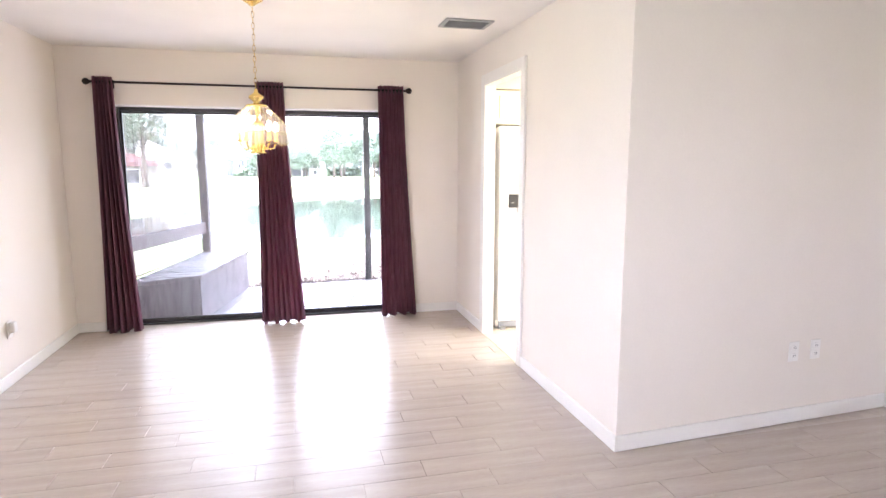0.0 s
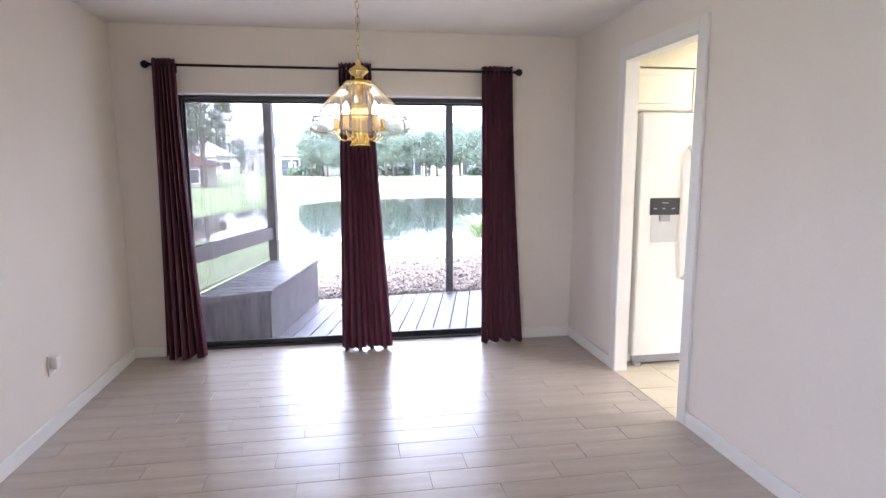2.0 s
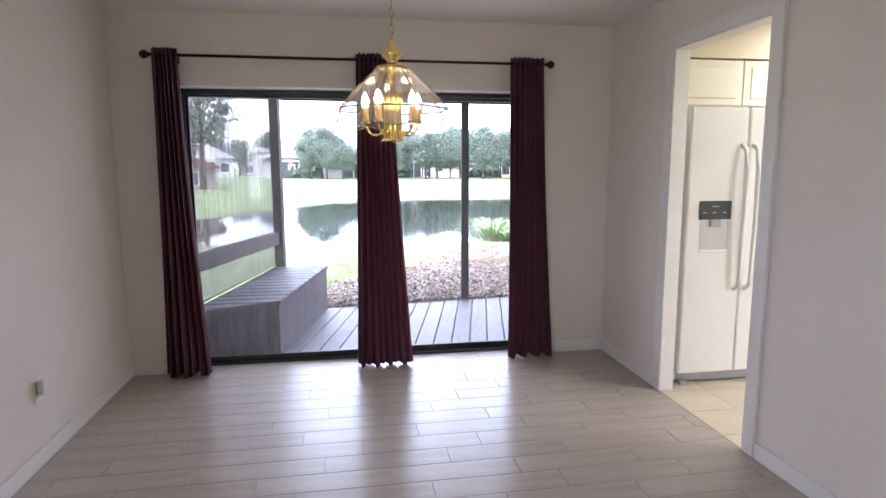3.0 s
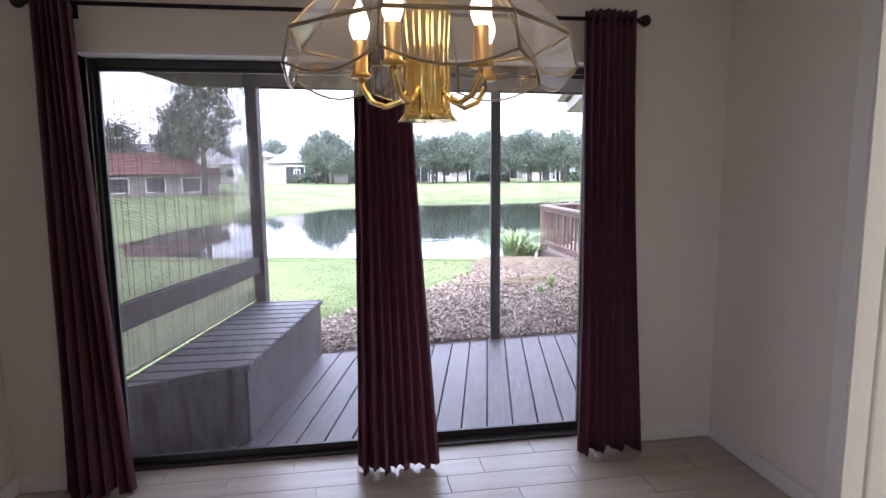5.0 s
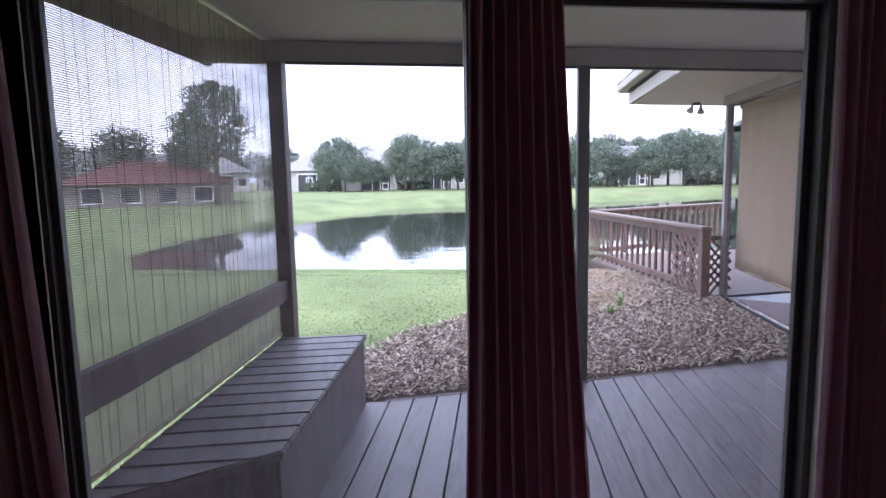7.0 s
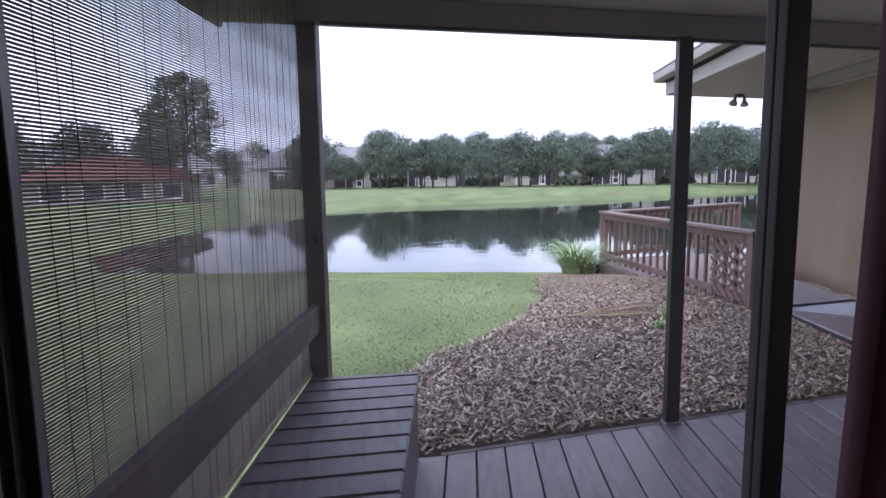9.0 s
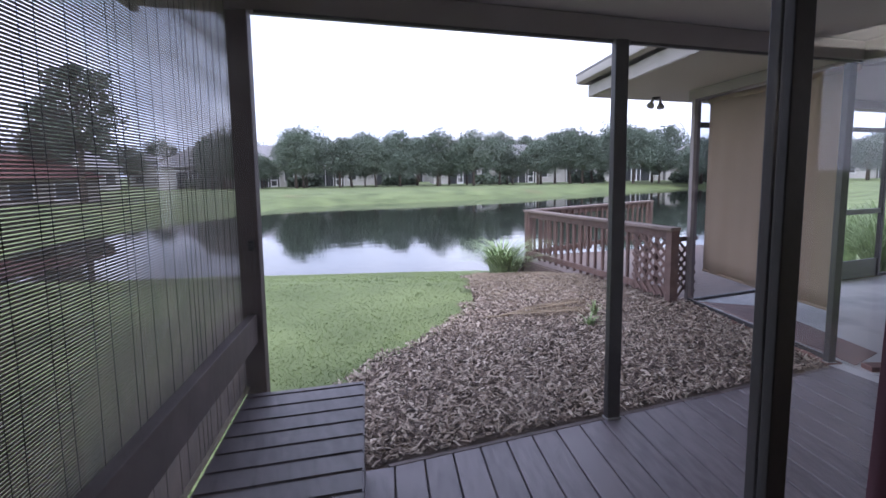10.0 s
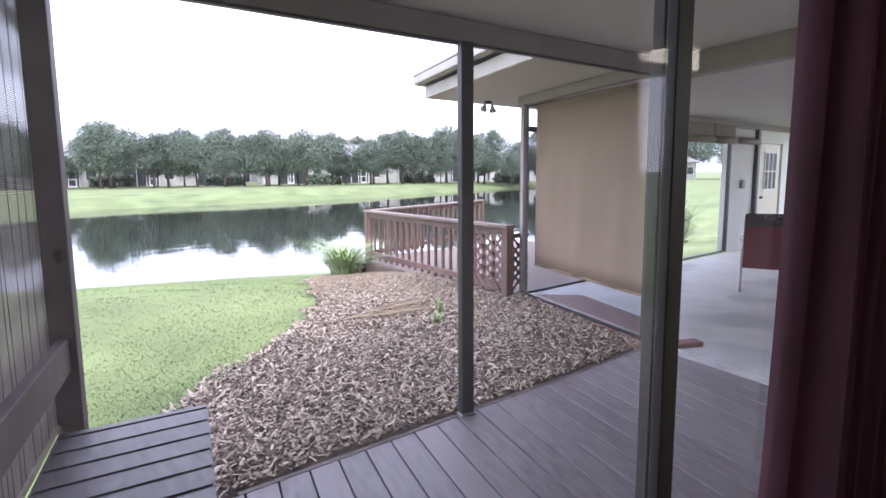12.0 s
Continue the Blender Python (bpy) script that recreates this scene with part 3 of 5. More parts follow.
# ---- kitchen ----
def fridge():
    f = thing("refrigerator", "white side-by-side refrigerator with a black dispenser panel", "refrigerator", pose(4.055, -0.43, 0))
    w, h = 0.455, 1.79
    part("body", boxes((-w, w, -0.34, 0.36, 0.02, h - 0.012), bevel=0.006), FRIDGE, f)
    part("kick_grille", boxes((-w + 0.03, w - 0.03, -0.355, -0.335, 0.015, 0.075)), GREY, f, "grey kick grille")
    for x0, x1, hx, lab in ((-w, -0.062, -0.098, "freezer door"), (-0.056, w, -0.02, "fridge door")):
        d = part("door", boxes((x0, x1, -0.415, -0.342, 0.085, h), bevel=0.012), FRIDGE, f)
        hb = bmesh.new()
        tube(hb, [(hx, -0.413, 1.56), (hx, -0.455, 1.53), (hx, -0.468, 1.40), (hx, -0.472, 1.1), (hx, -0.468, 0.80), (hx, -0.455, 0.67), (hx, -0.413, 0.64)], 0.014, 10)
        part("handle", hb, FRIDGE, d, "long bowed white handle", smooth=True)
        if lab == "freezer door":
            part("dispenser_panel", boxes((-0.372, -0.152, -0.421, -0.414, 1.095, 1.212), bevel=0.002), BLACK, d, "black control panel")
            for bx in (-0.335, -0.27, -0.2):
                part("button", boxes((bx - 0.012, bx + 0.012, -0.4225, -0.4205, 1.135, 1.141)), GREY, d)
            part("display_line", boxes((-0.285, -0.24, -0.4225, -0.4205, 1.175, 1.181)), GREY, d)
            # no hollow here: the recess's shadow is painted as a flat grey panel
            part("recess_shade_panel", boxes((-0.360, -0.164, -0.4165, -0.412, 0.90, 1.094), bevel=0.001), NICHESHADE, d, "flat grey panel painted as the shaded water dispenser recess")
            part("dispenser_tray", boxes((-0.36, -0.164, -0.424, -0.412, 0.885, 0.9), bevel=0.003), FRIDGE, d)
            part("nozzle", boxes((-0.30, -0.22, -0.428, -0.412, 1.05, 1.095), bevel=0.006), GREY, d)
    for x in (-w + 0.03, w - 0.08):
        part("foot", boxes((x, x + 0.05, -0.40, -0.33, 0.0, 0.03), bevel=0.004), GREY, f)


fridge()


def wall_cabinet(x0, x1, y0, y1, z0, z1, doors):
    c = thing("wall_cabinet", "cream painted kitchen cabinet with panelled doors", "cabinet", pose((x0 + x1) / 2, y1, z0))
    w, d, h = (x1 - x0) / 2, y1 - y0, z1 - z0
    part("body", boxes((-w, w, -d + 0.02, 0, 0, h)), CABINET, c)
    for i in range(doors):
        a = -w + 2 * w * i / doors + 0.004
        b = -w + 2 * w * (i + 1) / doors - 0.004
        dr = part("door", boxes((a, b, -d, -d + 0.018, 0.006, h - 0.006), bevel=0.003), CABINET, c)
        part("raised_panel", boxes((a + 0.05, b - 0.05, -d - 0.006, -d + 0.001, 0.05, h - 0.05), bevel=0.005), CABINET, dr)


wall_cabinet(3.62, 4.60, -0.60, -0.002, 1.82, 2.12, 2)
wall_cabinet(4.62, 6.2, -0.34, -0.002, 1.45, 2.12, 4)
setting("kitchen_soffit", boxes((3.576, 6.47, -0.62, -0.002, 2.125, TOP - 0.062)), KWALL, "pale yellow boxed soffit above the cabinets", "wall")
setting("kitchen_return", boxes((3.576, 3.592, -0.60, -0.002, 0, 2.12)), KWALL, "narrow cream panel beside the refrigerator", "wall")
kl = thing("kitchen_light", "recessed glowing ceiling light panel with cream frame", "ceiling light", pose(4.95, -0.95, TOP - 0.06))
part("frame", boxes((-0.62, -0.58, -0.32, 0.32, -0.03, 0), (0.58, 0.62, -0.32, 0.32, -0.03, 0), (-0.58, 0.58, -0.32, -0.28, -0.03, 0), (-0.58, 0.58, 0.28, 0.32, -0.03, 0), bevel=0.004), CABINET, kl)
part("diffuser", boxes((-0.58, 0.58, -0.28, 0.28, -0.018, -0.008)), PANEL, kl, "glowing white diffuser")


# ---- porch ----
DK = -0.115                       # top of the deck
LEAN = radians(13.2)              # the deck runs aslant to the house
UX, UY = math.sin(LEAN), math.cos(LEAN)
P1, P2 = (4.97, 2.60), (5.54, 4.78)


def side(y, off=0.0):
    """x of the porch's side screen at y."""
    return 0.315 + 0.212 * (y - 0.15) + off


def post(name, label, x, y, wide, z0, z1, turn=12.0, material=None, w2=None):
    t = thing(name, label, "post", pose(x, y, z0, 0, 0, -turn))
    part("shaft", boxes((-wide / 2, wide / 2, -(w2 or wide) / 2, (w2 or wide) / 2, 0, z1 - z0), bevel=0.005), material or PORCHWOOD, t)
    part("base_bracket", boxes((-wide / 2 - 0.006, wide / 2 + 0.006, -(w2 or wide) / 2 - 0.006, (w2 or wide) / 2 + 0.006, 0, 0.012)), GREY, t)
    return t


post("porch_post", "brown painted wooden porch post by the bench", 0.775, 2.32, 0.095, DK, 2.14)
post("porch_post", "slim dark bronze porch post at the deck edge", 2.835, 2.34, 0.085, DK, 2.14, 4, BRONZE, 0.05)
post("porch_post", "dark corner post beside the mulch bed", P1[0] + 0.06, P1[1] + 0.03, 0.06, DK, 2.16, 12, BRONZE)
p2 = post("porch_post", "grey green outer corner post of the porch", P2[0] + 0.03, P2[1], 0.075, DK - 0.05, 2.22, 14, FASCIA)

setting("porch_beam", beam(beam(beam(beam(bmesh.new(), (0.30, 2.30, 2.205), (5.0, 2.50, 2.205), 0.09, 0.13), (P1[0], P1[1] - 0.05, 2.22), (P2[0] + 0.06, P2[1] + 0.1, 2.22), 0.09, 0.1), (4.98, 2.46, 2.19), (4.55, 0.16, 2.19), 0.12, 0.17), (P2[0] + 0.1, P2[1], 2.215), (14.5, P2[1] + 0.95, 2.215), 0.09, 0.11), FASCIA, "grey brown painted porch roof beams", "beam")
setting("porch_trim", beam(bmesh.new(), (0.84, 2.285, 2.135), (4.94, 2.47, 2.135), 0.03, 0.018), BRONZE, "thin dark screen channel under the beam", "trim")
RX = -0.46
roof_poly = [(side(0.15, RX), 0.24), (14.5, 0.24), (14.5, 6.8), (4.70, 5.63), (3.97, 2.75), (side(2.45, RX), 2.45)]
ceil_bm = prism(bmesh.new(), [roof_poly[0], roof_poly[1], (14.5, 2.9), (3.94, 2.75), roof_poly[5]], 2.275, 2.33)
prism(ceil_bm, [(3.94, 2.75), (14.5, 2.9), (14.5, 6.7), (4.76, 5.60)], 2.275, 2.33)
setting("porch_ceiling", ceil_bm, SOFFIT, "flat beige porch ceiling boards", "ceiling")
fas = bmesh.new()
for a, b in ((roof_poly[0], roof_poly[5]), (roof_poly[5], roof_poly[4])):
    low = 2.24 if a is roof_poly[0] else 2.31
    beam(fas, (*a, low), (*b, low), 0.03, 0.2 if low < 2.3 else 0.08)
setting("porch_fascia", fas, PORCHWOOD, "brown painted fascia at the porch roof edge", "roof edge")
wing = thing("porch_roof", "low porch wing roof with pale fascia and gutter", "roof", pose(4.70, 5.63, 2.28), kind="structure")
part("fascia", beam(beam(bmesh.new(), (0.03, -0.01, 0.065), (-0.70, -2.72, 0.065), 0.03, 0.13), (0.03, 0, 0.065), (9.8, 1.12, 0.065), 0.03, 0.13), PALEFASCIA, wing, "pale painted fascia board")
part("gutter", beam(beam(bmesh.new(), (-0.06, 0.05, 0.20), (-0.80, -2.72, 0.20), 0.11, 0.09, 0.012), (-0.06, 0.06, 0.20), (9.8, 1.19, 0.20), 0.11, 0.09, 0.012), PALEFASCIA, wing, "pale metal gutter")
rf = prism(bmesh.new(), [(-0.1, 0.1), (-0.85, -2.7), (3.0, -2.7), (9.8, -2.3), (9.8, 1.2)], 0.25, 0.27)
part("shingles", rf, FARROOF, wing, "grey roof shingles")
setting("porch_roof_top", prism(bmesh.new(), [roof_poly[0], (14.5, 0.24), (14.5, 2.9), (3.94, 2.74), roof_poly[5]], 2.36, 2.40), FARROOF, "grey shingled porch roof", "roof")

# spot lamps under the eave
sp = thing("flood_light", "twin bronze flood lights under the porch eave", "outdoor light", pose(5.53, 5.42, 2.275))
part("mount", lathe(bmesh.new(), [(0.001, 0), (0.05, 0), (0.05, -0.02), (0.02, -0.03), (0.001, -0.03)], 14), BRONZE, sp, smooth=True)
for dx, tilt in ((-0.055, -35), (0.055, -12)):
    h = lathe(bmesh.new(), [(0.001, 0.0), (0.016, 0.0), (0.02, -0.045), (0.045, -0.10), (0.046, -0.108), (0.001, -0.10)], 14)
    h.transform(pose(dx, -0.01, -0.03, -20, -tilt, 0))
    part("lamp_head", h, GREY, sp, "cone shaped lamp head", smooth=True)

# deck
deck_poly = [(0.33, 0.235), (4.72, 0.235), (4.97, 2.53), (1.42, 2.215), (0.80, 2.23)]
deck = thing("deck", "brown grey painted wooden deck boards laid aslant", "deck", pose(0, 0, DK), kind="structure")
part("joists", prism(bmesh.new(), [(0.40, 0.3), (4.6, 0.3), (4.8, 2.42), (1.4, 2.12), (0.85, 2.12)], -0.16, -0.036), CORD, deck)
part("edge_board", beam(bmesh.new(), (1.40, 2.235, -0.07), (4.97, 2.55, -0.07), 0.035, 0.14), PORCHWOOD, deck, "dark edge board along the mulch")
k = 0
for i in range(-6, 40):
    c0, c1 = 0.093 + i * 0.159, 0.093 + i * 0.159 + 0.151
    poly = clip(deck_poly, c0 * UY, -c0 * UX, UY, -UX)
    poly = clip(poly, c1 * UY, -c1 * UX, -UY, UX) if len(poly) > 2 else []
    if len(poly) > 2:
        bm = prism(bmesh.new(), poly, -0.036, 0.0)
        bmesh.ops.bevel(bm, geom=[e for e in bm.edges if abs(e.verts[0].co.z) < 1e-4 and abs(e.verts[1].co.z) < 1e-4], offset=0.004, segments=1, affect="EDGES")
        bm.transform(Matrix.Rotation(LEAN, 4, "Z"))
        ob = part("board", bm, DECK, deck)
        ob.rotation_euler = (0, 0, -LEAN)

# bench with plank top
bt = 0.365
bench = thing("bench", "low boxed brown painted bench with plank top", "bench", pose(0.9, 1.2, DK))
BO = Matrix.Translation((-0.9, -1.2, -DK))
top_poly = [(side(0.27, -0.03), 0.255), (0.955, 0.565), (1.285, 2.225), (side(2.2, -0.03), 2.245)]
for a, b, lab in (((0.335, 0.285), (0.915, 0.60), "skirt_panel"), ((0.925, 0.60), (1.255, 2.19), "skirt_panel"), ((1.25, 2.19), (0.85, 2.21), "skirt_panel")):
    sk = beam(bmesh.new(), (*a, (bt + DK) / 2 - 0.02), (*b, (bt + DK) / 2 - 0.02), 0.025, bt - DK - 0.042, 0.003)
    sk.transform(BO)
    part(lab, sk, DECK, bench)
for i in range(16):
    y0, y1 = 0.26 + i * 0.139, 0.26 + i * 0.139 + 0.131
    sl = 0.02
    poly = clip(top_poly, 0, y0, sl, 1)
    poly = clip(poly, 0, y1, -sl, -1) if len(poly) > 2 else []
    if len(poly) > 2:
        bm = prism(bmesh.new(), poly, bt - 0.036, bt)
        bmesh.ops.bevel(bm, geom=[e for e in bm.edges if e.verts[0].co.z > bt - 1e-4 and e.verts[1].co.z > bt - 1e-4], offset=0.007, segments=2, affect="EDGES")
        bm.transform(BO)
        part("plank", bm, DECK, bench)

# side rail and roll-up slat blind
rail = thing("side_rail", "brown painted horizontal rail across the side screen", "rail", pose(side(1.2), 1.2, 0.68))
rb = beam(bmesh.new(), (side(0.25, 0.02), 0.25, 0.722), (side(2.28, 0.0), 2.28, 0.675), 0.04, 0.14)
rb.transform(Matrix.Translation((-side(1.2), -1.2, -0.68)))
part("board", rb, PORCHWOOD, rail)
blind = thing("slat_blind", "unrolled blind of thin brown slats tied with cords", "blind", pose(side(1.2, -0.05), 1.2, 0.40))
TB = Matrix.Translation((-side(1.2, -0.05), -1.2, -0.40))
sl_bm = bmesh.new()
ya, yb = 0.25, 2.43
z = 0.374
while z < 2.26:
    x0, x1 = side(ya, -0.05), side(yb, -0.05)
    sag = 0.0015 * math.sin(z * 37)
    vs = [sl_bm.verts.new((x, y, zz)) for x, y, zz in ((x0, ya, z), (x1, yb, z + sag), (x1, yb, z + 0.0052 + sag), (x0, ya, z + 0.0052), (x0 - 0.0022, ya, z), (x1 - 0.0022, yb, z + sag), (x1 - 0.0022, yb, z + 0.0052 + sag), (x0 - 0.0022, ya, z + 0.0052))]
    for q in ((0, 1, 2, 3), (7, 6, 5, 4), (3, 2, 6, 7), (4, 5, 1, 0), (1, 5, 6, 2), (4, 0, 3, 7)):
        sl_bm.faces.new([vs[j] for j in q])
    z += 0.0078
sl_bm.transform(TB)
tagged(part("slats", sl_bm, SLAT, blind, "fine horizontal brown slats"), kind="stuff")
rng = random.Random(5)
y = ya + 0.03
while y < yb:
    cd = tube(bmesh.new(), [(side(y, -0.046) + rng.uniform(-0.002, 0.002), y + rng.uniform(-0.006, 0.006), zz) for zz in np.linspace(0.38, 2.27, 9)], 0.001, 5)
    cd.transform(TB)
    part("cord", cd, CORD, blind)
    y += rng.choice((0.085, 0.10, 0.115, 0.05))
hem = tube(bmesh.new(), [(side(ya, -0.045), ya, 0.378), (side(yb, -0.045), yb, 0.378)], 0.011, 8)
hem.transform(TB)
part("hem", hem, CORDLIGHT, blind, "pale bottom rod of the blind")
latch = thing("cord_cleat", "small black cord cleat on the post", "cleat", pose(0.775, 2.262, 1.07, 0, 0, -12))
part("cleat", boxes((-0.012, 0.012, -0.012, 0.012, -0.02, 0.03), (-0.02, 0.02, -0.016, -0.004, 0.004, 0.014), bevel=0.003), BLACK, latch)

# tan roll-down shade on the wing
shade = thing("roll_shade", "tan fabric roll-down shade, lowered almost to the floor", "shade", pose((P1[0] + P2[0]) / 2, (P1[1] + P2[1]) / 2, 0.33))
TS = Matrix.Translation((-(P1[0] + P2[0]) / 2, -(P1[1] + P2[1]) / 2, -0.33))
ex, ey = (P2[0] - P1[0]), (P2[1] - P1[1])
sb, rows = bmesh.new(), []
for j in range(13):
    v = j / 12
    row = []
    for i in range(25):
        u = 0.02 + 0.90 * i / 24
        wv = 0.010 * math.sin(u * 21 + v * 2) * (1 - v * 0.5) + 0.006 * math.sin(u * 45 + 3 * v)
        row.append(sb.verts.new((P1[0] + 0.10 + u * ex + wv, P1[1] + u * ey, 0.28 + v * 1.88)))
    rows.append(row)
for a, b in zip(rows, rows[1:]):
    for i in range(24):
        sb.faces.new((a[i], a[i + 1], b[i + 1], b[i]))
sb.transform(TS)
fabric = part("fabric", sb, TAN, shade, smooth=True)
fabric.modifiers.new("thickness", "SOLIDIFY").thickness = 0.002
hb = tube(bmesh.new(), [(P1[0] + 0.10 + 0.02 * ex, P1[1] + 0.02 * ey, 0.28), (P1[0] + 0.10 + 0.92 * ex, P1[1] + 0.92 * ey, 0.28)], 0.012, 8)
hb.transform(TS)
part("hem_bar", hb, TAN, shade)
rb = tube(bmesh.new(), [(P1[0] + 0.12 + 0.01 * ex, P1[1] + 0.01 * ey, 2.13), (P1[0] + 0.12 + 0.93 * ex, P1[1] + 0.93 * ey, 2.13)], 0.03, 12)
rb.transform(TS)
part("roller", rb, TAN, shade, smooth=True)

scr = thing("porch_screen", "fine grey insect screen stretched between porch posts", "screen", pose(P1[0], P1[1], DK))
cb = bmesh.new()
beam(cb, (0.06, 0.03, 1.17), (ex + 0.03, ey, 1.17), 0.002, 2.2, 0)
sp_ = part("mesh", cb, SCREEN, scr)
sp_.visible_shadow = False
part("channel", beam(bmesh.new(), (0.08, 0.05, 0.03), (ex, ey - 0.02, 0.03), 0.03, 0.04), BRONZE, scr, "dark sill channel")
# concrete porch floor, brick edge, step
setting("porch_slab", prism(prism(bmesh.new(), [(4.78, 0.235), (14.5, 0.235), (14.5, 5.55), (P2[0] + 0.12, P2[1]), (P1[0] + 0.16, P1[1])], -0.4, DK + 0.002), [(4.74, 0.235), (4.78, 0.235), (P1[0] + 0.16, P1[1]), (P1[0] + 0.02, P1[1])], -0.4, DK - 0.004), CONCRETE, "smooth grey concrete porch floor", "floor")
edge = thing("slab_edge", "worn red brick edging along the mulch bed", "edging", pose(P1[0], P1[1], DK - 0.05), kind="structure")
nb = 20
for i in range(nb):
    a, b = (i + 0.03) / nb, (i + 0.97) / nb
    q = boxes((0.0, 0.13, a * math.hypot(ex, ey), b * math.hypot(ex, ey), -0.05, 0.057 + 0.004 * (i % 3)), bevel=0.004)
    q.transform(Matrix.Rotation(-math.atan2(ex, ey), 4, "Z"))
    part("brick", q, BRICK, edge)
setting("red_strip", prism(bmesh.new(), [(P1[0] + 0.17, P1[1] - 0.1), (P1[0] + 0.62, P1[1] + 0.05), (P2[0] + 0.55, P2[1] - 0.5), (P2[0] + 0.12, P2[1] - 0.1)], DK + 0.003, DK + 0.008), REDSLAB, "worn red painted strip on the concrete", "floor")
st = thing("step_block", "small red brown brick step block", "block", pose(5.24, 2.36, DK + 0.002, 0, 0, -20))
part("brick", boxes((-0.13, 0.13, -0.06, 0.06, 0, 0.04), bevel=0.006), BRICK, st)


# outer screen wall of the wing, with a framed opening, and the white house wall
def far_y(x):
    return P2[1] + 0.105 * (x - P2[0])


TURN = math.degrees(math.atan(0.105))
setting("house_wall", boxes((0, 1.05, 0, 0.15, -0.02, 2.3), (1.18, 1.42, 0, 0.15, -0.02, 2.3), (2.5, 3.5, 0, 0.15, -0.02, 2.3), (1.42, 2.5, 0, 0.15, 2.03, 2.3)), STUCCO, "bright white stucco house wall at the porch end", "wall").matrix_world = pose(11.2, far_y(11.2), DK, 0, 0, TURN)
sd = thing("screen_wall", "dark framed porch screen wall with openings", "screen wall", pose(P2[0], P2[1], DK, 0, 0, TURN), kind="structure")
for x in (1.25, 2.62, 3.62, 5.62):
    part("stile", boxes((x, x + 0.055, -0.03, 0.03, 0, 2.28), bevel=0.003), BRONZE, sd)
for x0, x1 in ((0.08, 1.25), (1.305, 2.62), (2.675, 3.62), (3.675, 5.62)):
    part("top_rail", boxes((x0, x1, -0.02, 0.02, 1.98, 2.04), bevel=0.003), BRONZE, sd)
    part("sill_rail", boxes((x0, x1, -0.02, 0.02, 0.0, 0.03), bevel=0.003), BRONZE, sd)
part("mid_rail", boxes((2.675, 3.62, -0.02, 0.02, 0.88, 0.95), bevel=0.003), BRONZE, sd)
part("kick_panel", boxes((2.675, 3.62, -0.015, 0.015, 0.03, 0.25), bevel=0.003), BRONZE, sd)
for x0, x1 in ((3.8, 4.75), (4.8, 5.6)):
    rs = thing("rolled_blind", "brown matchstick blind rolled up under the beam", "blind", pose(P2[0] + x0, far_y(P2[0] + x0) - 0.09, 1.86, 0, 0, TURN))
    part("roll", tube(bmesh.new(), [(0, 0, 0.05), (x1 - x0, 0, 0.05)], 0.065, 12), SLAT, rs, smooth=True)
    part("valance", boxes((0, x1 - x0, -0.012, 0.012, 0.09, 0.32)), SLAT, rs)
bl2 = thing("rolled_blind", "brown matchstick blind rolled up on the white wall", "blind", pose(11.4, far_y(11.4) - 0.08, 1.86, 0, 0, TURN))
part("roll", tube(bmesh.new(), [(0, 0, 0.06), (0.85, 0, 0.06)], 0.06, 12), SLAT, bl2, smooth=True)
jp = thing("dark_jamb", "dark bronze upright against the white wall", "post", pose(12.315, far_y(12.315) - 0.04, DK, 0, 0, TURN))
part("shaft", boxes((-0.05, 0.05, -0.03, 0.06, 0, 2.27), bevel=0.004), BRONZE, jp)
hd = thing("door_back", "white house door with a divided glass light", "door", pose(11.2 + 1.96 * math.cos(radians(TURN)), far_y(13.15), DK, 0, 0, TURN), kind="structure")
part("leaf", boxes((-0.52, 0.52, 0.03, 0.07, 0, 2.02), bevel=0.004), CABINET, hd)
part("light", boxes((-0.3, 0.3, 0.022, 0.032, 1.1, 1.85)), DARKSCREEN, hd, "dark glass light")
for gx in (-0.3, -0.1, 0.1, 0.3):
    part("muntin", boxes((gx - 0.015, gx + 0.015, 0.012, 0.024, 1.1, 1.85)), TRIM, hd)
for gz in (1.1, 1.47, 1.85):
    part("muntin", boxes((-0.3, 0.3, 0.010, 0.022, gz - 0.015, gz + 0.015)), TRIM, hd)
kb = lathe(bmesh.new(), [(0.001, 0.06), (0.02, 0.055), (0.028, 0.04), (0.012, 0.02), (0.03, 0.004), (0.03, 0)], 14)
kb.transform(pose(-0.44, 0.03, 0.95, 90))
part("knob", kb, BRONZE, hd, "dark round knob", smooth=True)
sc = thing("wall_box", "small grey outdoor switch box on the white wall", "switch", pose(11.75, far_y(11.75) - 0.002, 1.12, 0, 0, TURN))
part("cover", boxes((-0.06, 0.06, -0.05, 0, -0.08, 0.08), bevel=0.006), GREY, sc)


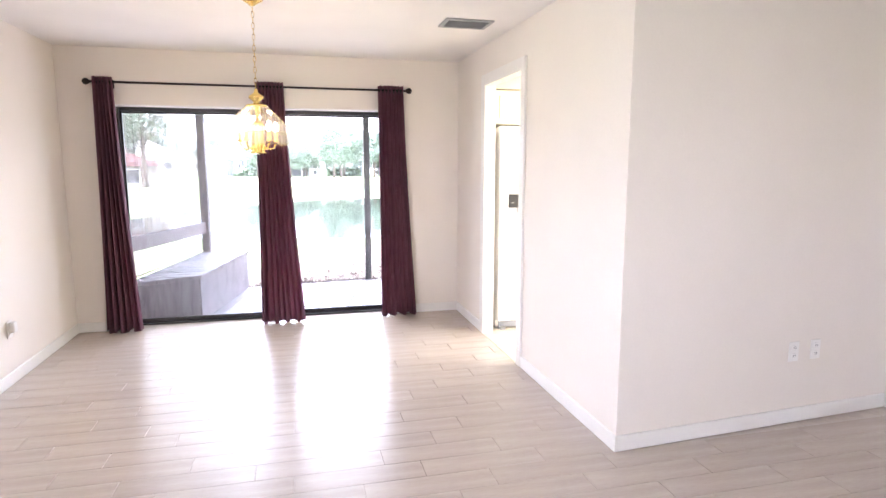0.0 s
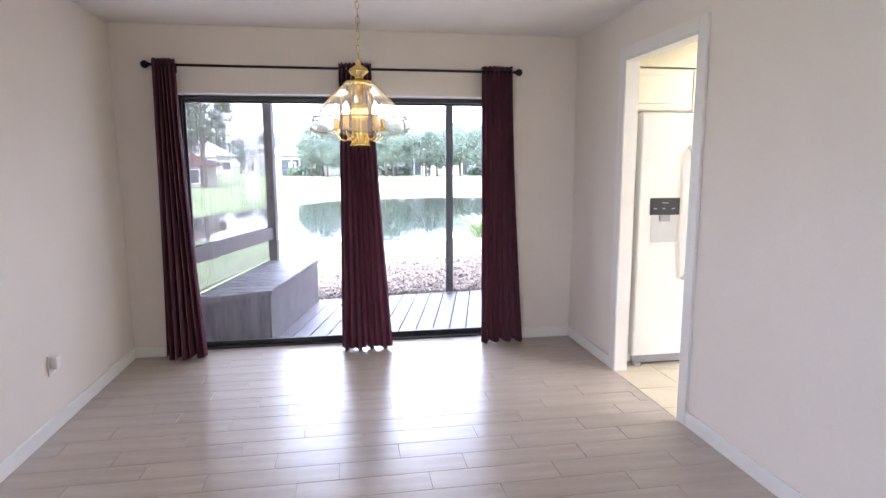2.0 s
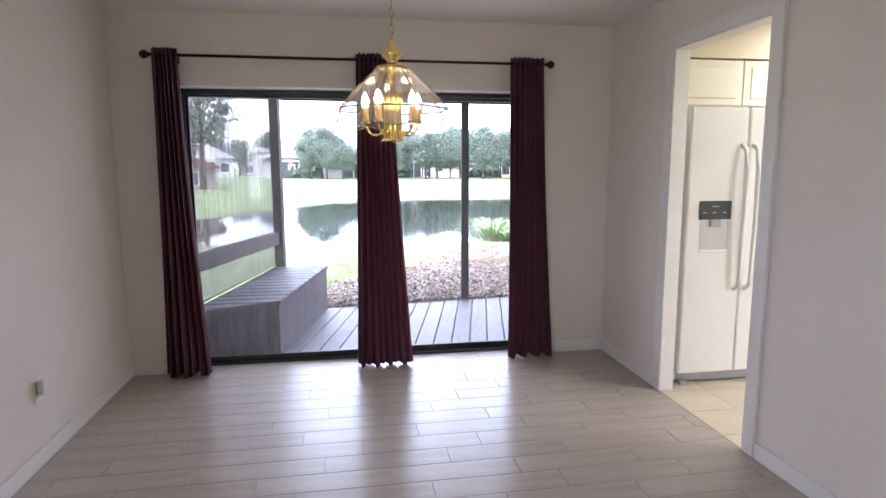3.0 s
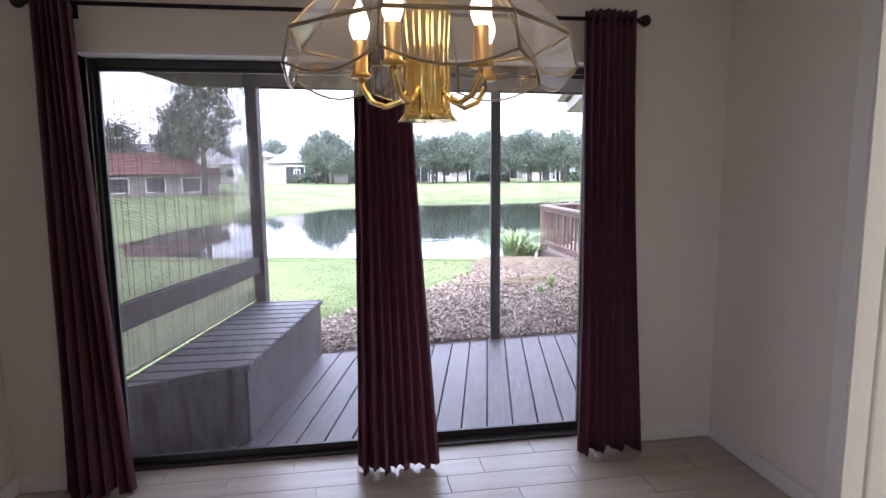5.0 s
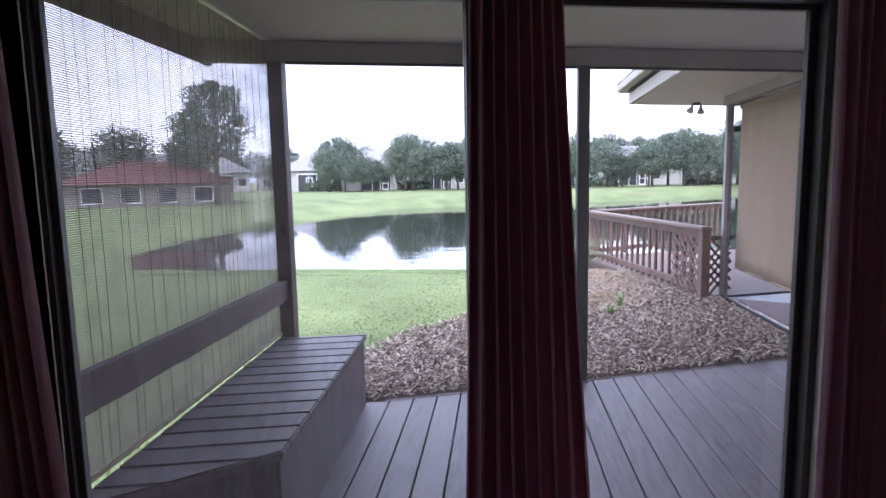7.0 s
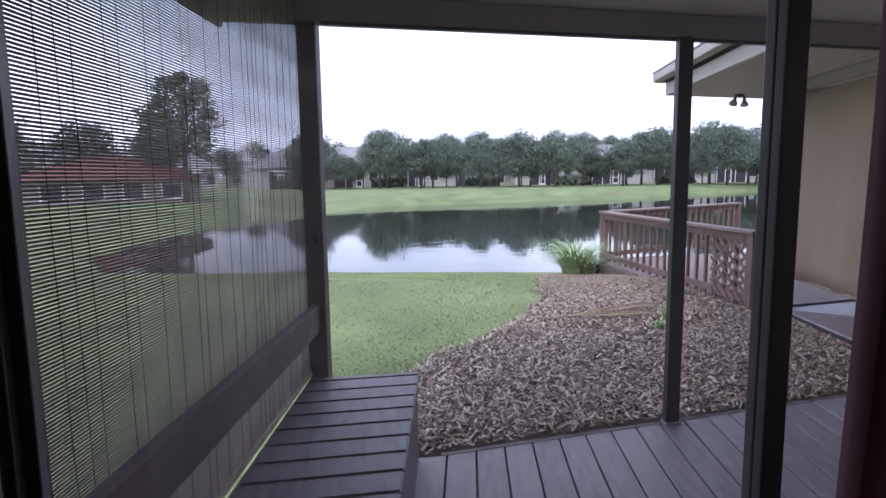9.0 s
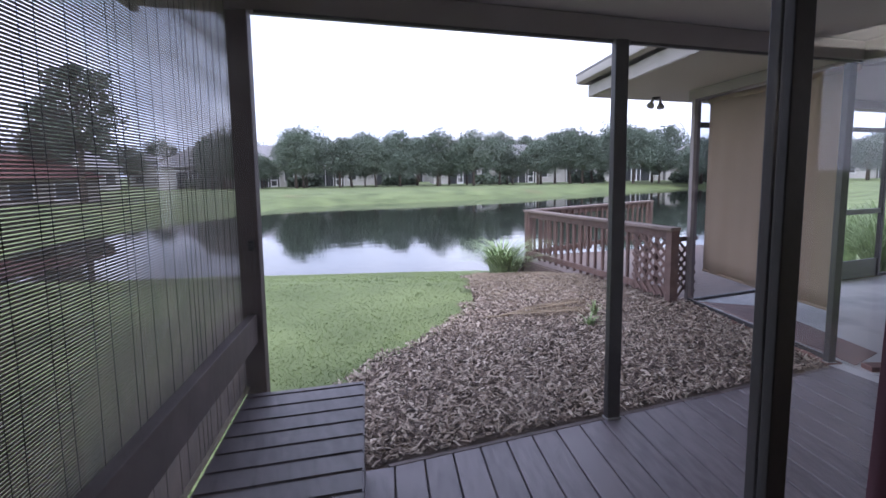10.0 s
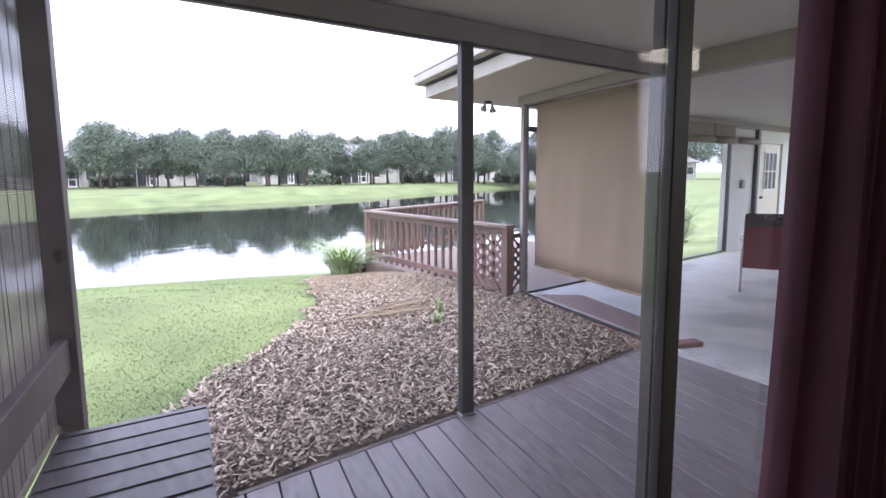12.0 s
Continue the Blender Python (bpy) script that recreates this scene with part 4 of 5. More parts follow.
# folding chair
def chair(m):
    c = thing("folding_chair", "folding chair with maroon canvas and pale tube frame", "chair", m)
    for s in (-0.29, 0.29):
        part("leg_frame", tube(bmesh.new(), [(s, -0.24, 0.0), (s, -0.26, 0.30), (s, -0.25, 0.58), (s, -0.2, 0.62), (s, 0.24, 0.62), (s, 0.27, 0.58), (s, 0.27, 0.02), (s, 0.24, 0.013), (s, -0.22, 0.013)], 0.014, 8), STEEL, c, "pale metal tube frame", smooth=True)
        part("back_tube", tube(bmesh.new(), [(s * 0.95, -0.18, 0.30), (s * 0.95, -0.27, 0.62), (s * 0.95, -0.34, 0.92)], 0.012, 8), STEEL, c, smooth=True)
        part("armrest", boxes((s - 0.03, s + 0.03, -0.2, 0.24, 0.634, 0.66), bevel=0.008), STEEL, c)
    bk = boxes((-0.275, 0.275, -0.012, 0.012, 0, 0.56), bevel=0.008)
    bk.transform(pose(0, -0.205, 0.30, 12))
    part("backrest", bk, MAROON, c, "maroon canvas back")
    part("seat", boxes((-0.275, 0.275, -0.2, 0.25, 0.33, 0.37), bevel=0.012), MAROON, c)
    hr = boxes((-0.27, 0.27, -0.035, 0.035, 0, 0.15), bevel=0.025)
    hr.transform(pose(0, -0.36, 0.84, 12))
    part("headrest", hr, PATTERN, c, "dark mottled headrest cushion")


chair(pose(8.15, 3.12, DK + 0.002, 0, 0, -64))

# ---- dock with railing ----
dock = thing("dock", "low redwood platform beside the pond", "dock", pose(5.3, 4.85, -0.12), kind="structure")
for i in range(28):
    part("board", boxes((0.0, 4.2, i * 0.145, i * 0.145 + 0.138, -0.035, 0.0), bevel=0.003), REDCAP, dock)
part("skirt", boxes((-0.03, 0.0, -0.1, 3.55, -0.30, -0.02)), REDCAP, dock, "weathered skirt board")
for x, y in ((0.1, 3.9), (4.0, 3.9), (4.0, 0.2), (2.0, 3.9)):
    part("pile", boxes((x - 0.06, x + 0.06, y - 0.06, y + 0.06, -2.2, -0.035)), REDWOOD, dock)


def railing(a, b, lattice=0.0):
    """A railing from a to b on the platform: posts, balusters, cap and rails; its first stretch may be lattice."""
    v = Vector((b[0] - a[0], b[1] - a[1]))
    n = v.length
    r = thing("railing", "stained redwood railing with square balusters and flat cap", "railing", pose(a[0], a[1], -0.1, 0, 0, math.degrees(math.atan2(v.y, v.x))), group="dock railings")
    part("cap", boxes((-0.06, n + 0.06, -0.07, 0.07, 0.825, 0.862), bevel=0.006), REDCAP, r, "flat weathered cap rail")
    part("upper_rail", boxes((0, n, -0.02, 0.02, 0.735, 0.823), bevel=0.004), REDWOOD, r)
    part("lower_rail", boxes((0, n, -0.02, 0.02, 0.08, 0.16), bevel=0.004), REDWOOD, r)
    for x in (0.0, n):
        part("post", boxes((x - 0.045, x + 0.045, -0.062, 0.045, -0.15, 0.823), bevel=0.005), REDWOOD, r)
    x = 0.12
    while x < n - 0.08:
        part("baluster", boxes((x - 0.018, x + 0.018, -0.054, -0.021, 0.03, 0.80), bevel=0.003), REDWOOD, r)
        x += 0.185
    if lattice:
        for s in (-1, 1):
            for i in range(-6, 12):
                p = []
                c = i * 0.13
                for u in (0.05, lattice):
                    p.append((u, 0.1 + (c + s * u if s > 0 else c - u + 0.3)))
                lo, hi = 0.06, 0.74
                (u0, z0), (u1, z1) = p
                if z0 > z1:
                    u0, z0, u1, z1 = u1, z1, u0, z0
                k0 = max(0, (lo - z0) / (z1 - z0))
                k1 = min(1, (hi - z0) / (z1 - z0))
                if k1 - k0 > 0.05:
                    A = (u0 + (u1 - u0) * k0, 0.028 + 0.008 * s, z0 + (z1 - z0) * k0)
                    B = (u0 + (u1 - u0) * k1, 0.028 + 0.008 * s, z0 + (z1 - z0) * k1)
                    part("lattice_strip", beam(bmesh.new(), A, B, 0.007, 0.034, 0), REDWOOD, r)
    return r


railing((5.28, 4.75), (5.32, 8.36), 0.66)
railing((5.32, 8.36), (9.0, 9.9))
lat = thing("lattice_panel", "small redwood lattice panel beside the porch post", "lattice", pose(5.36, 4.80, -0.13, 0, 0, 8))
for s in (-1, 1):
    for i in range(-3, 8):
        c = i * 0.11
        A, B = ((0, 0.01 * s, c), (0.34, 0.01 * s, c + 0.34)) if s > 0 else ((0, 0.01 * s, c + 0.34), (0.34, 0.01 * s, c))
        if min(A[2], B[2]) > -0.02 and max(A[2], B[2]) < 0.80:
            part("strip", beam(bmesh.new(), A, B, 0.007, 0.03, 0), REDWOOD, lat)
for z0, z1 in ((0.72, 0.77), (0.0, 0.03)):
    part("frame_bar", boxes((-0.01, 0.35, -0.02, 0.02, z0, z1)), REDWOOD, lat)

# ---- ground and pond ----
WATERZ = -1.15
LAKE = [(0.8 + 0.85 * (x - 0.8), -0.5 + 0.85 * (y + 0.5)) for x, y in ((0, 17.2), (-3, 17.6), (-6.5, 19), (-8.5, 24), (-7.5, 32), (-4, 40), (0.5, 48), (4.5, 56), (15, 58), (33, 61), (60, 74), (84, 80), (76, 64), (44, 34), (24, 15.5), (16, 11.0), (10.5, 13.8), (7.3, 15.2), (4.6, 15.9), (1.4, 16.7))]


def lake_distance(px, py):
    """Metres to the shore, below nought on the water; px and py are arrays."""
    best, inside = np.full(px.shape, 1e9), np.zeros(px.shape, bool)
    for (ax, ay), (bx, by) in zip(LAKE, LAKE[1:] + LAKE[:1]):
        dx, dy = bx - ax, by - ay
        k = np.clip(((px - ax) * dx + (py - ay) * dy) / (dx * dx + dy * dy), 0, 1)
        best = np.minimum(best, np.hypot(px - ax - k * dx, py - ay - k * dy))
        cross = ((ay > py) != (by > py)) & (px < (bx - ax) * (py - ay) / (by - ay + 1e-12) + ax)
        inside ^= cross
    return np.where(inside, -best, best)


def ground_z(px, py):
    d = lake_distance(px, py)
    slope = WATERZ + 0.08 + 0.145 * d
    land = np.minimum(slope, -0.25) + 0.008 * np.sin(px * 0.9) * np.cos(py * 0.7)
    k = np.clip(((px - 3) * 2.2 + (py - 3) * 5) / 29.84, 0, 1)
    mound = -0.15 - 0.085 * np.clip(np.hypot(px - 3 - 2.2 * k, py - 3 - 5 * k) - 1.6, 0, None)
    land = np.maximum(land, np.minimum(mound, slope + 0.03))
    far = np.clip((py - 40) / 30, 0, 1) * np.clip(d / 20, 0, 1)
    return np.where(d > 0, land * (1 - far) + far * -0.3, WATERZ + np.clip(d, -3, 0) * 0.3)


def axis(lo, hi, near, fine, coarse):
    out, v = [lo], lo
    while v < hi:
        gap = max(0, near[0] - v, v - near[1])
        v += min(coarse, fine + gap * 0.10)
        out.append(v)
    return np.array(out)


gx, gy = axis(-400, 500, (-8, 10), 0.4, 40), axis(0.3, 900, (1, 24), 0.4, 40)
mx, my = np.meshgrid(gx, gy)
mz = ground_z(mx, my)
under = (mx > 0.4) & (mx < 14.4) & (my < 2.0)
mz = np.where(under, -0.5, mz)
verts = np.stack([mx, my, mz], -1).reshape(-1, 3)
nx, ny = len(gx), len(gy)
faces = [(j * nx + i, j * nx + i + 1, (j + 1) * nx + i + 1, (j + 1) * nx + i) for j in range(ny - 1) for i in range(nx - 1)]
me = bpy.data.meshes.new("ground")
me.from_pydata(verts.tolist(), [], faces)
me.materials.append(LAWN)
for p in me.polygons:
    p.use_smooth = True
tagged(new("ground", me), "green lawn sloping down to a pond", "lawn", kind="structure")
setting("ground_behind", boxes((-400, 500, -500, 0.3, -0.6, -0.5)), LAWN, "lawn around the house", "lawn")
wm = bmesh.new()
wm.faces.new([wm.verts.new(v) for v in ((-60, 5, WATERZ), (260, 5, WATERZ), (260, 130, WATERZ), (-60, 130, WATERZ))])
setting("water", wm, WATER, "still pond reflecting trees and cloudy sky", "water")

# mulch bed
MULCH = [(0.95, 2.23), (4.98, 2.565), (5.52, 4.80), (5.30, 8.2), (4.2, 7.9), (3.7, 7.0), (3.2, 5.5), (2.3, 4.5), (1.35, 3.55), (0.9, 3.1)]


def inside_poly(x, y, poly):
    hit = False
    for (ax, ay), (bx, by) in zip(poly, poly[1:] + poly[:1]):
        if (ay > y) != (by > y) and x < (bx - ax) * (y - ay) / (by - ay) + ax:
            hit = not hit
    return hit


mb = bmesh.new()
cx, cy = 3.2, 4.2
rings = []
for kk in (1.0, 0.8, 0.55, 0.3):
    ring = []
    for i in range(len(MULCH) * 4):
        a, b = MULCH[i // 4], MULCH[(i // 4 + 1) % len(MULCH)]
        u = (i % 4) / 4
        x, y = a[0] + u * (b[0] - a[0]), a[1] + u * (b[1] - a[1])
        x, y = cx + (x - cx) * kk, cy + (y - cy) * kk
        z = float(ground_z(np.array([x]), np.array([y]))[0]) + (0.01 if kk == 1 else 0.05)
        ring.append(mb.verts.new((x, y, z)))
    rings.append(ring)
for a, b in zip(rings, rings[1:]):
    for i in range(len(a)):
        mb.faces.new((a[i], a[(i + 1) % len(a)], b[(i + 1) % len(a)], b[i]))
mb.faces.new(rings[-1])
setting("mulch_bed", mb, SOIL, "bed of brown wood mulch beside the deck", "mulch")


def strewn(name, label, category, material, pts, shape, seed):
    """Many small flat pieces at pts, joined; shape(rng) gives length, width, lift and tilt."""
    rng = random.Random(seed)
    vs, fs = [], []
    for x, y, z in pts:
        n, w, lift, tilt = shape(rng)
        a = rng.uniform(0, math.tau)
        d = Vector((math.cos(a) * math.cos(tilt), math.sin(a) * math.cos(tilt), math.sin(tilt))) * n / 2
        s = Vector((-math.sin(a), math.cos(a), rng.uniform(-0.5, 0.5))) * w / 2
        o = Vector((x, y, z + lift))
        k = len(vs)
        vs += [o - d - s * 0.6, o - d * 0.9 + s, o + d + s * 0.5, o + d * 0.8 - s, o + Vector((0, 0, w * 0.3))]
        fs += [(k, k + 3, k + 4), (k + 3, k + 2, k + 4), (k + 2, k + 1, k + 4), (k + 1, k, k + 4)]
    me = bpy.data.meshes.new(name)
    me.from_pydata([tuple(v) for v in vs], [], fs)
    me.materials.append(material)
    return tagged(new(name, me), label, category, kind="stuff")


def scatter(n, x0, x1, y0, y1, test, seed, lift=0.0, dens=None):
    rng = random.Random(seed)
    pts = []
    while len(pts) < n:
        x, y = rng.uniform(x0, x1), rng.uniform(y0, y1)
        if dens and rng.random() > dens(x, y):
            continue
        if test(x, y):
            pts.append((x, y))
    a = np.array(pts)
    z = ground_z(a[:, 0], a[:, 1]) + lift
    return list(zip(a[:, 0], a[:, 1], z))


def near_mulch(x, y):
    return inside_poly(x + 0.12 * math.sin(y * 7) + 0.06 * math.sin(x * 19), y + 0.15 * math.sin(x * 6), MULCH)


chips = scatter(34000, 0.8, 5.6, 2.2, 7.95, lambda x, y: inside_poly(x, y, MULCH) or (near_mulch(x, y) and y > 2.6 and x < 5), 11, 0.045)
strewn("mulch_chips", "loose brown and grey wood chips", "mulch", CHIP, chips, lambda r: (r.uniform(0.015, 0.08), r.uniform(0.006, 0.026), r.uniform(0, 0.028), r.uniform(-0.7, 0.7)), 3)


litter = scatter(2600, 3.4, 5.4, 5.2, 7.9, lambda x, y: inside_poly(x, y, MULCH), 12, 0.06, lambda x, y: min(1, max(0.05, (y - 5.2) / 2)))
strewn("straw_litter", "dry straw coloured leaf litter over the mulch", "litter", STRAW, litter, lambda r: (r.uniform(0.08, 0.3), r.uniform(0.004, 0.010), r.uniform(0, 0.03), r.uniform(-0.12, 0.12)), 4)


def blades(name, label, category, material, pts, hmin, hmax, wide, lean, seed):
    rng = random.Random(seed)
    vs, fs = [], []
    for x, y, z in pts:
        a, h = rng.uniform(0, math.tau), rng.uniform(hmin, hmax)
        b = rng.uniform(0, math.tau)
        l = rng.uniform(0, lean) * h
        k = len(vs)
        sx, sy = math.cos(a) * wide / 2, math.sin(a) * wide / 2
        vs += [(x - sx, y - sy, z), (x + sx, y + sy, z), (x + sx * 0.6 + 0.4 * l * math.cos(b), y + sy * 0.6 + 0.4 * l * math.sin(b), z + 0.6 * h), (x + l * math.cos(b), y + l * math.sin(b), z + h)]
        fs += [(k, k + 1, k + 2), (k, k + 2, k + 3)]
    me = bpy.data.meshes.new(name)
    me.from_pydata(vs, [], fs)
    me.materials.append(material)
    return tagged(new(name, me), label, category, kind="stuff")


lawn_pts = scatter(130000, -8, 5.2, 1.0, 16.8, lambda x, y: not near_mulch(x, y) and not (x > side(y, -0.1) and y < 2.5), 21, -0.005, lambda x, y: min(1, (4.0 / max(4.0, math.hypot(x - 1, y))) ** 1.6))
blades("grass", "short green lawn grass", "grass", BLADE, lawn_pts, 0.008, 0.030, 0.008, 2.0, 22)

# clump of ornamental grass by the dock corner, weeds and a dry frond
def grass_clump(x, y, n, h, r, label, material, name="ornamental_grass"):
    z = float(ground_z(np.array([x]), np.array([y]))[0])
    t = thing(name, label, "plant", pose(x, y, z))
    rng = random.Random(n)
    vs, fs = [], []
    for _ in range(n):
        a, rr, hh = rng.uniform(0, math.tau), rng.uniform(0, r * 0.25), h * rng.uniform(0.6, 1.1)
        out, w = r * rng.uniform(0.3, 1.2), rng.uniform(0.010, 0.020)
        ca, sa = math.cos(a), math.sin(a)
        k = len(vs)
        for u in (0, 0.3, 0.6, 0.85, 1):
            d = rr + out * u * u
            zz = hh * (u * 1.5 - 0.62 * u * u * u)
            ww = w * (1 - u * 0.85)
            vs += [(d * ca - sa * ww, d * sa + ca * ww, zz), (d * ca + sa * ww, d * sa - ca * ww, zz)]
        fs += [(k + 2 * i, k + 2 * i + 1, k + 2 * i + 3, k + 2 * i + 2) for i in range(4)]
    me = bpy.data.meshes.new("blades")
    me.from_pydata(vs, [], fs)
    me.materials.append(material)
    new("blades", me).parent = t
    return t


grass_clump(4.55, 7.75, 330, 0.62, 0.75, "arching green ornamental grass clump at the mulch edge", CLUMP)
grass_clump(5.05, 8.45, 200, 0.42, 0.45, "smaller green grass clump by the railing", CLUMP)
grass_clump(3.9, 4.25, 26, 0.16, 0.12, "small green weed in the mulch", CLUMP, "weed")
grass_clump(4.15, 4.55, 18, 0.22, 0.10, "small green weed in the mulch", CLUMP, "weed")
for fx, fy, ft in ((3.55, 4.75, -5), (3.75, 4.95, 12)):
    fz = float(ground_z(np.array([fx]), np.array([fy]))[0]) + 0.075
    fr = thing("palm_frond", "dry straw coloured palm frond lying on the mulch", "frond", pose(fx, fy, fz, 0, 0, ft))
    part("stem", tube(bmesh.new(), [(-0.55, 0, 0), (0, 0.02, 0.03), (0.5, 0, 0.0)], [0.009, 0.007, 0.003], 6), STRAW, fr)
    lb = bmesh.new()
    rng = random.Random(7)
    for i in range(46):
        x = -0.3 + 0.8 * i / 46
        s = 1 if i % 2 else -1
        n = rng.uniform(0.18, 0.34)
        tube(lb, [(x, 0.01, 0.018), (x + n * 0.55, s * n * 0.25, 0.03), (x + n, s * n * 0.4, rng.uniform(-0.02, 0.01))], [0.003, 0.0035, 0.001], 4)
    part("leaflets", lb, STRAW, fr)


# ---- trees ----
def tree_meshes(seed, h, trunk, spread, blobs, leaves, leaf, pine=False):
    rng = random.Random(seed)
    tb = bmesh.new()
    lean = rng.uniform(-0.05, 0.05) * h
    tr = 0.022 * h
    tube(tb, [(0, 0, -0.3), (lean * 0.3, 0, trunk * 0.5), (lean * 0.6, 0.05, trunk), (lean, 0.1, h * 0.85)], [tr * 1.3, tr, tr * 0.8, tr * 0.15], 8)
    centres = []
    for i in range(blobs):
        a = i * 2.4 + rng.uniform(-0.4, 0.4)
        v = (i + 0.5) / blobs
        rad = spread * (math.sin(math.pi * (0.18 + 0.78 * v)) ** 0.8) * rng.uniform(0.35, 0.85) * (0.75 if pine else 1)
        c = Vector((lean * v + rad * math.cos(a), rad * math.sin(a), trunk + (h - trunk) * v * 0.93))
        centres.append((c, spread * rng.uniform(0.2, 0.5) * (0.7 if pine else 1)))
        s = Vector((lean * 0.6 * v, 0, trunk * (0.75 + 0.25 * v) + (h - trunk) * v * 0.55))
        tube(tb, [s, s.lerp(c, 0.5) + Vector((0, 0, 0.03 * h)), c], [tr * 0.4, tr * 0.25, tr * 0.08], 5)
    vs, fs = [], []
    for _ in range(leaves):
        c, r = centres[rng.randrange(blobs)]
        d = Vector((rng.gauss(0, 1), rng.gauss(0, 1), rng.gauss(0, 1))).normalized() * r * rng.uniform(0.35, 1.12)
        d.z *= 0.6 if pine else 0.8
        o = c + d
        n = Vector((rng.gauss(0, 1), rng.gauss(0, 1), rng.gauss(0, 1) + 0.6)).normalized()
        p = n.orthogonal().normalized() * leaf * rng.uniform(0.6, 1.3)
        q = n.cross(p) * rng.uniform(0.4, 0.8)
        k = len(vs)
        vs += [o - p, o + q * 0.7 - p * 0.2, o + p, o - q * 0.7 + p * 0.2]
        fs.append((k, k + 1, k + 2, k + 3))
    me = bpy.data.meshes.new("crown")
    me.from_pydata([tuple(v) for v in vs], [], fs)
    me.materials.append(LEAF)
    return bake("trunk", tb, BARK, True), me


def plant_tree(name, label, group, meshes, x, y, size, turn, zbase=None, tall=1.0):
    z = float(ground_z(np.array([x]), np.array([y]))[0]) if zbase is None else zbase
    t = thing(name, label, "tree", pose(x, y, z - 0.05, 0, 0, turn) @ Matrix.Diagonal((size, size, size * tall, 1)), group=group)
    for n, m in zip(("trunk", "crown"), meshes):
        new(n, m).parent = t
    return t


OAKS = [tree_meshes(s, 8.2, 2.95, 4.1, 30, 9500, 0.15) for s in (31, 32, 33, 34, 35)]
PINE = tree_meshes(41, 10.0, 4.2, 4.4, 20, 6500, 0.17, True)
rng = random.Random(77)
# a row of oaks along the far bank
for i in range(50):
    ang = -3.2 + i * 1.22 + 0.7 * math.sin(i * 2.3)
    dist = 81 + 3 * math.sin(i * 1.7) + max(0, ang - 25) * 0.5
    x, y = 0.7 + dist * math.sin(radians(ang)), dist * math.cos(radians(ang))
    plant_tree("oak_tree", "dark green oak tree on the far bank", "far bank trees", OAKS[(i * 7 + i // 3) % 5], x + rng.uniform(-1, 1), y, rng.choice((0.60, 0.70, 0.76, 0.84, 0.98)) * rng.uniform(0.92, 1.08), rng.uniform(0, 360), -0.35, rng.uniform(0.74, 1.02))
for i in range(40):
    ang = -30 + i * 2.6
    dist = 120 + 8 * math.sin(i * 2.1)
    x, y = dist * math.sin(radians(ang)), dist * math.cos(radians(ang))
    plant_tree("oak_tree", "green tree behind the far houses, haze put into its colour", "distant trees", OAKS[(i + 1) % 4], x, y, rng.uniform(0.75, 1.25), rng.uniform(0, 360), -0.35)
# pines and oaks round the red-roofed house
for x, y, s in ((-9.0, 42, 0.88), (-11.6, 46, 0.66)):
    plant_tree("pine_tree", "tall pine with an open rounded crown", "pines by the house", PINE, x, y, s, rng.uniform(0, 360))
for x, y, s in ((-17, 47, 0.7), (-22, 45, 0.75), (-27, 42, 0.8), (-14, 52, 0.6), (-32, 38, 0.9), (-36, 30, 0.9), (-40, 22, 0.8)):
    plant_tree("oak_tree", "dark oak tree beside the red-roofed house", "trees by the house", OAKS[int(-x) % 4], x, y, s, rng.uniform(0, 360))


# ---- houses ----
def hip_roof(w, d, z, rise, over=0.6):
    bm = bmesh.new()
    w, d = w / 2 + over, d / 2 + over
    lo = [bm.verts.new(v) for v in ((-w, -d, z), (w, -d, z), (w, d, z), (-w, d, z))]
    a, b = bm.verts.new((-w + d, 0, z + rise)), bm.verts.new((w - d, 0, z + rise))
    for q in ((lo[0], lo[1], b, a), (lo[1], lo[2], b), (lo[2], lo[3], a, b), (lo[3], lo[0], a), (lo[3], lo[2], lo[1], lo[0])):
        bm.faces.new(q)
    return bm


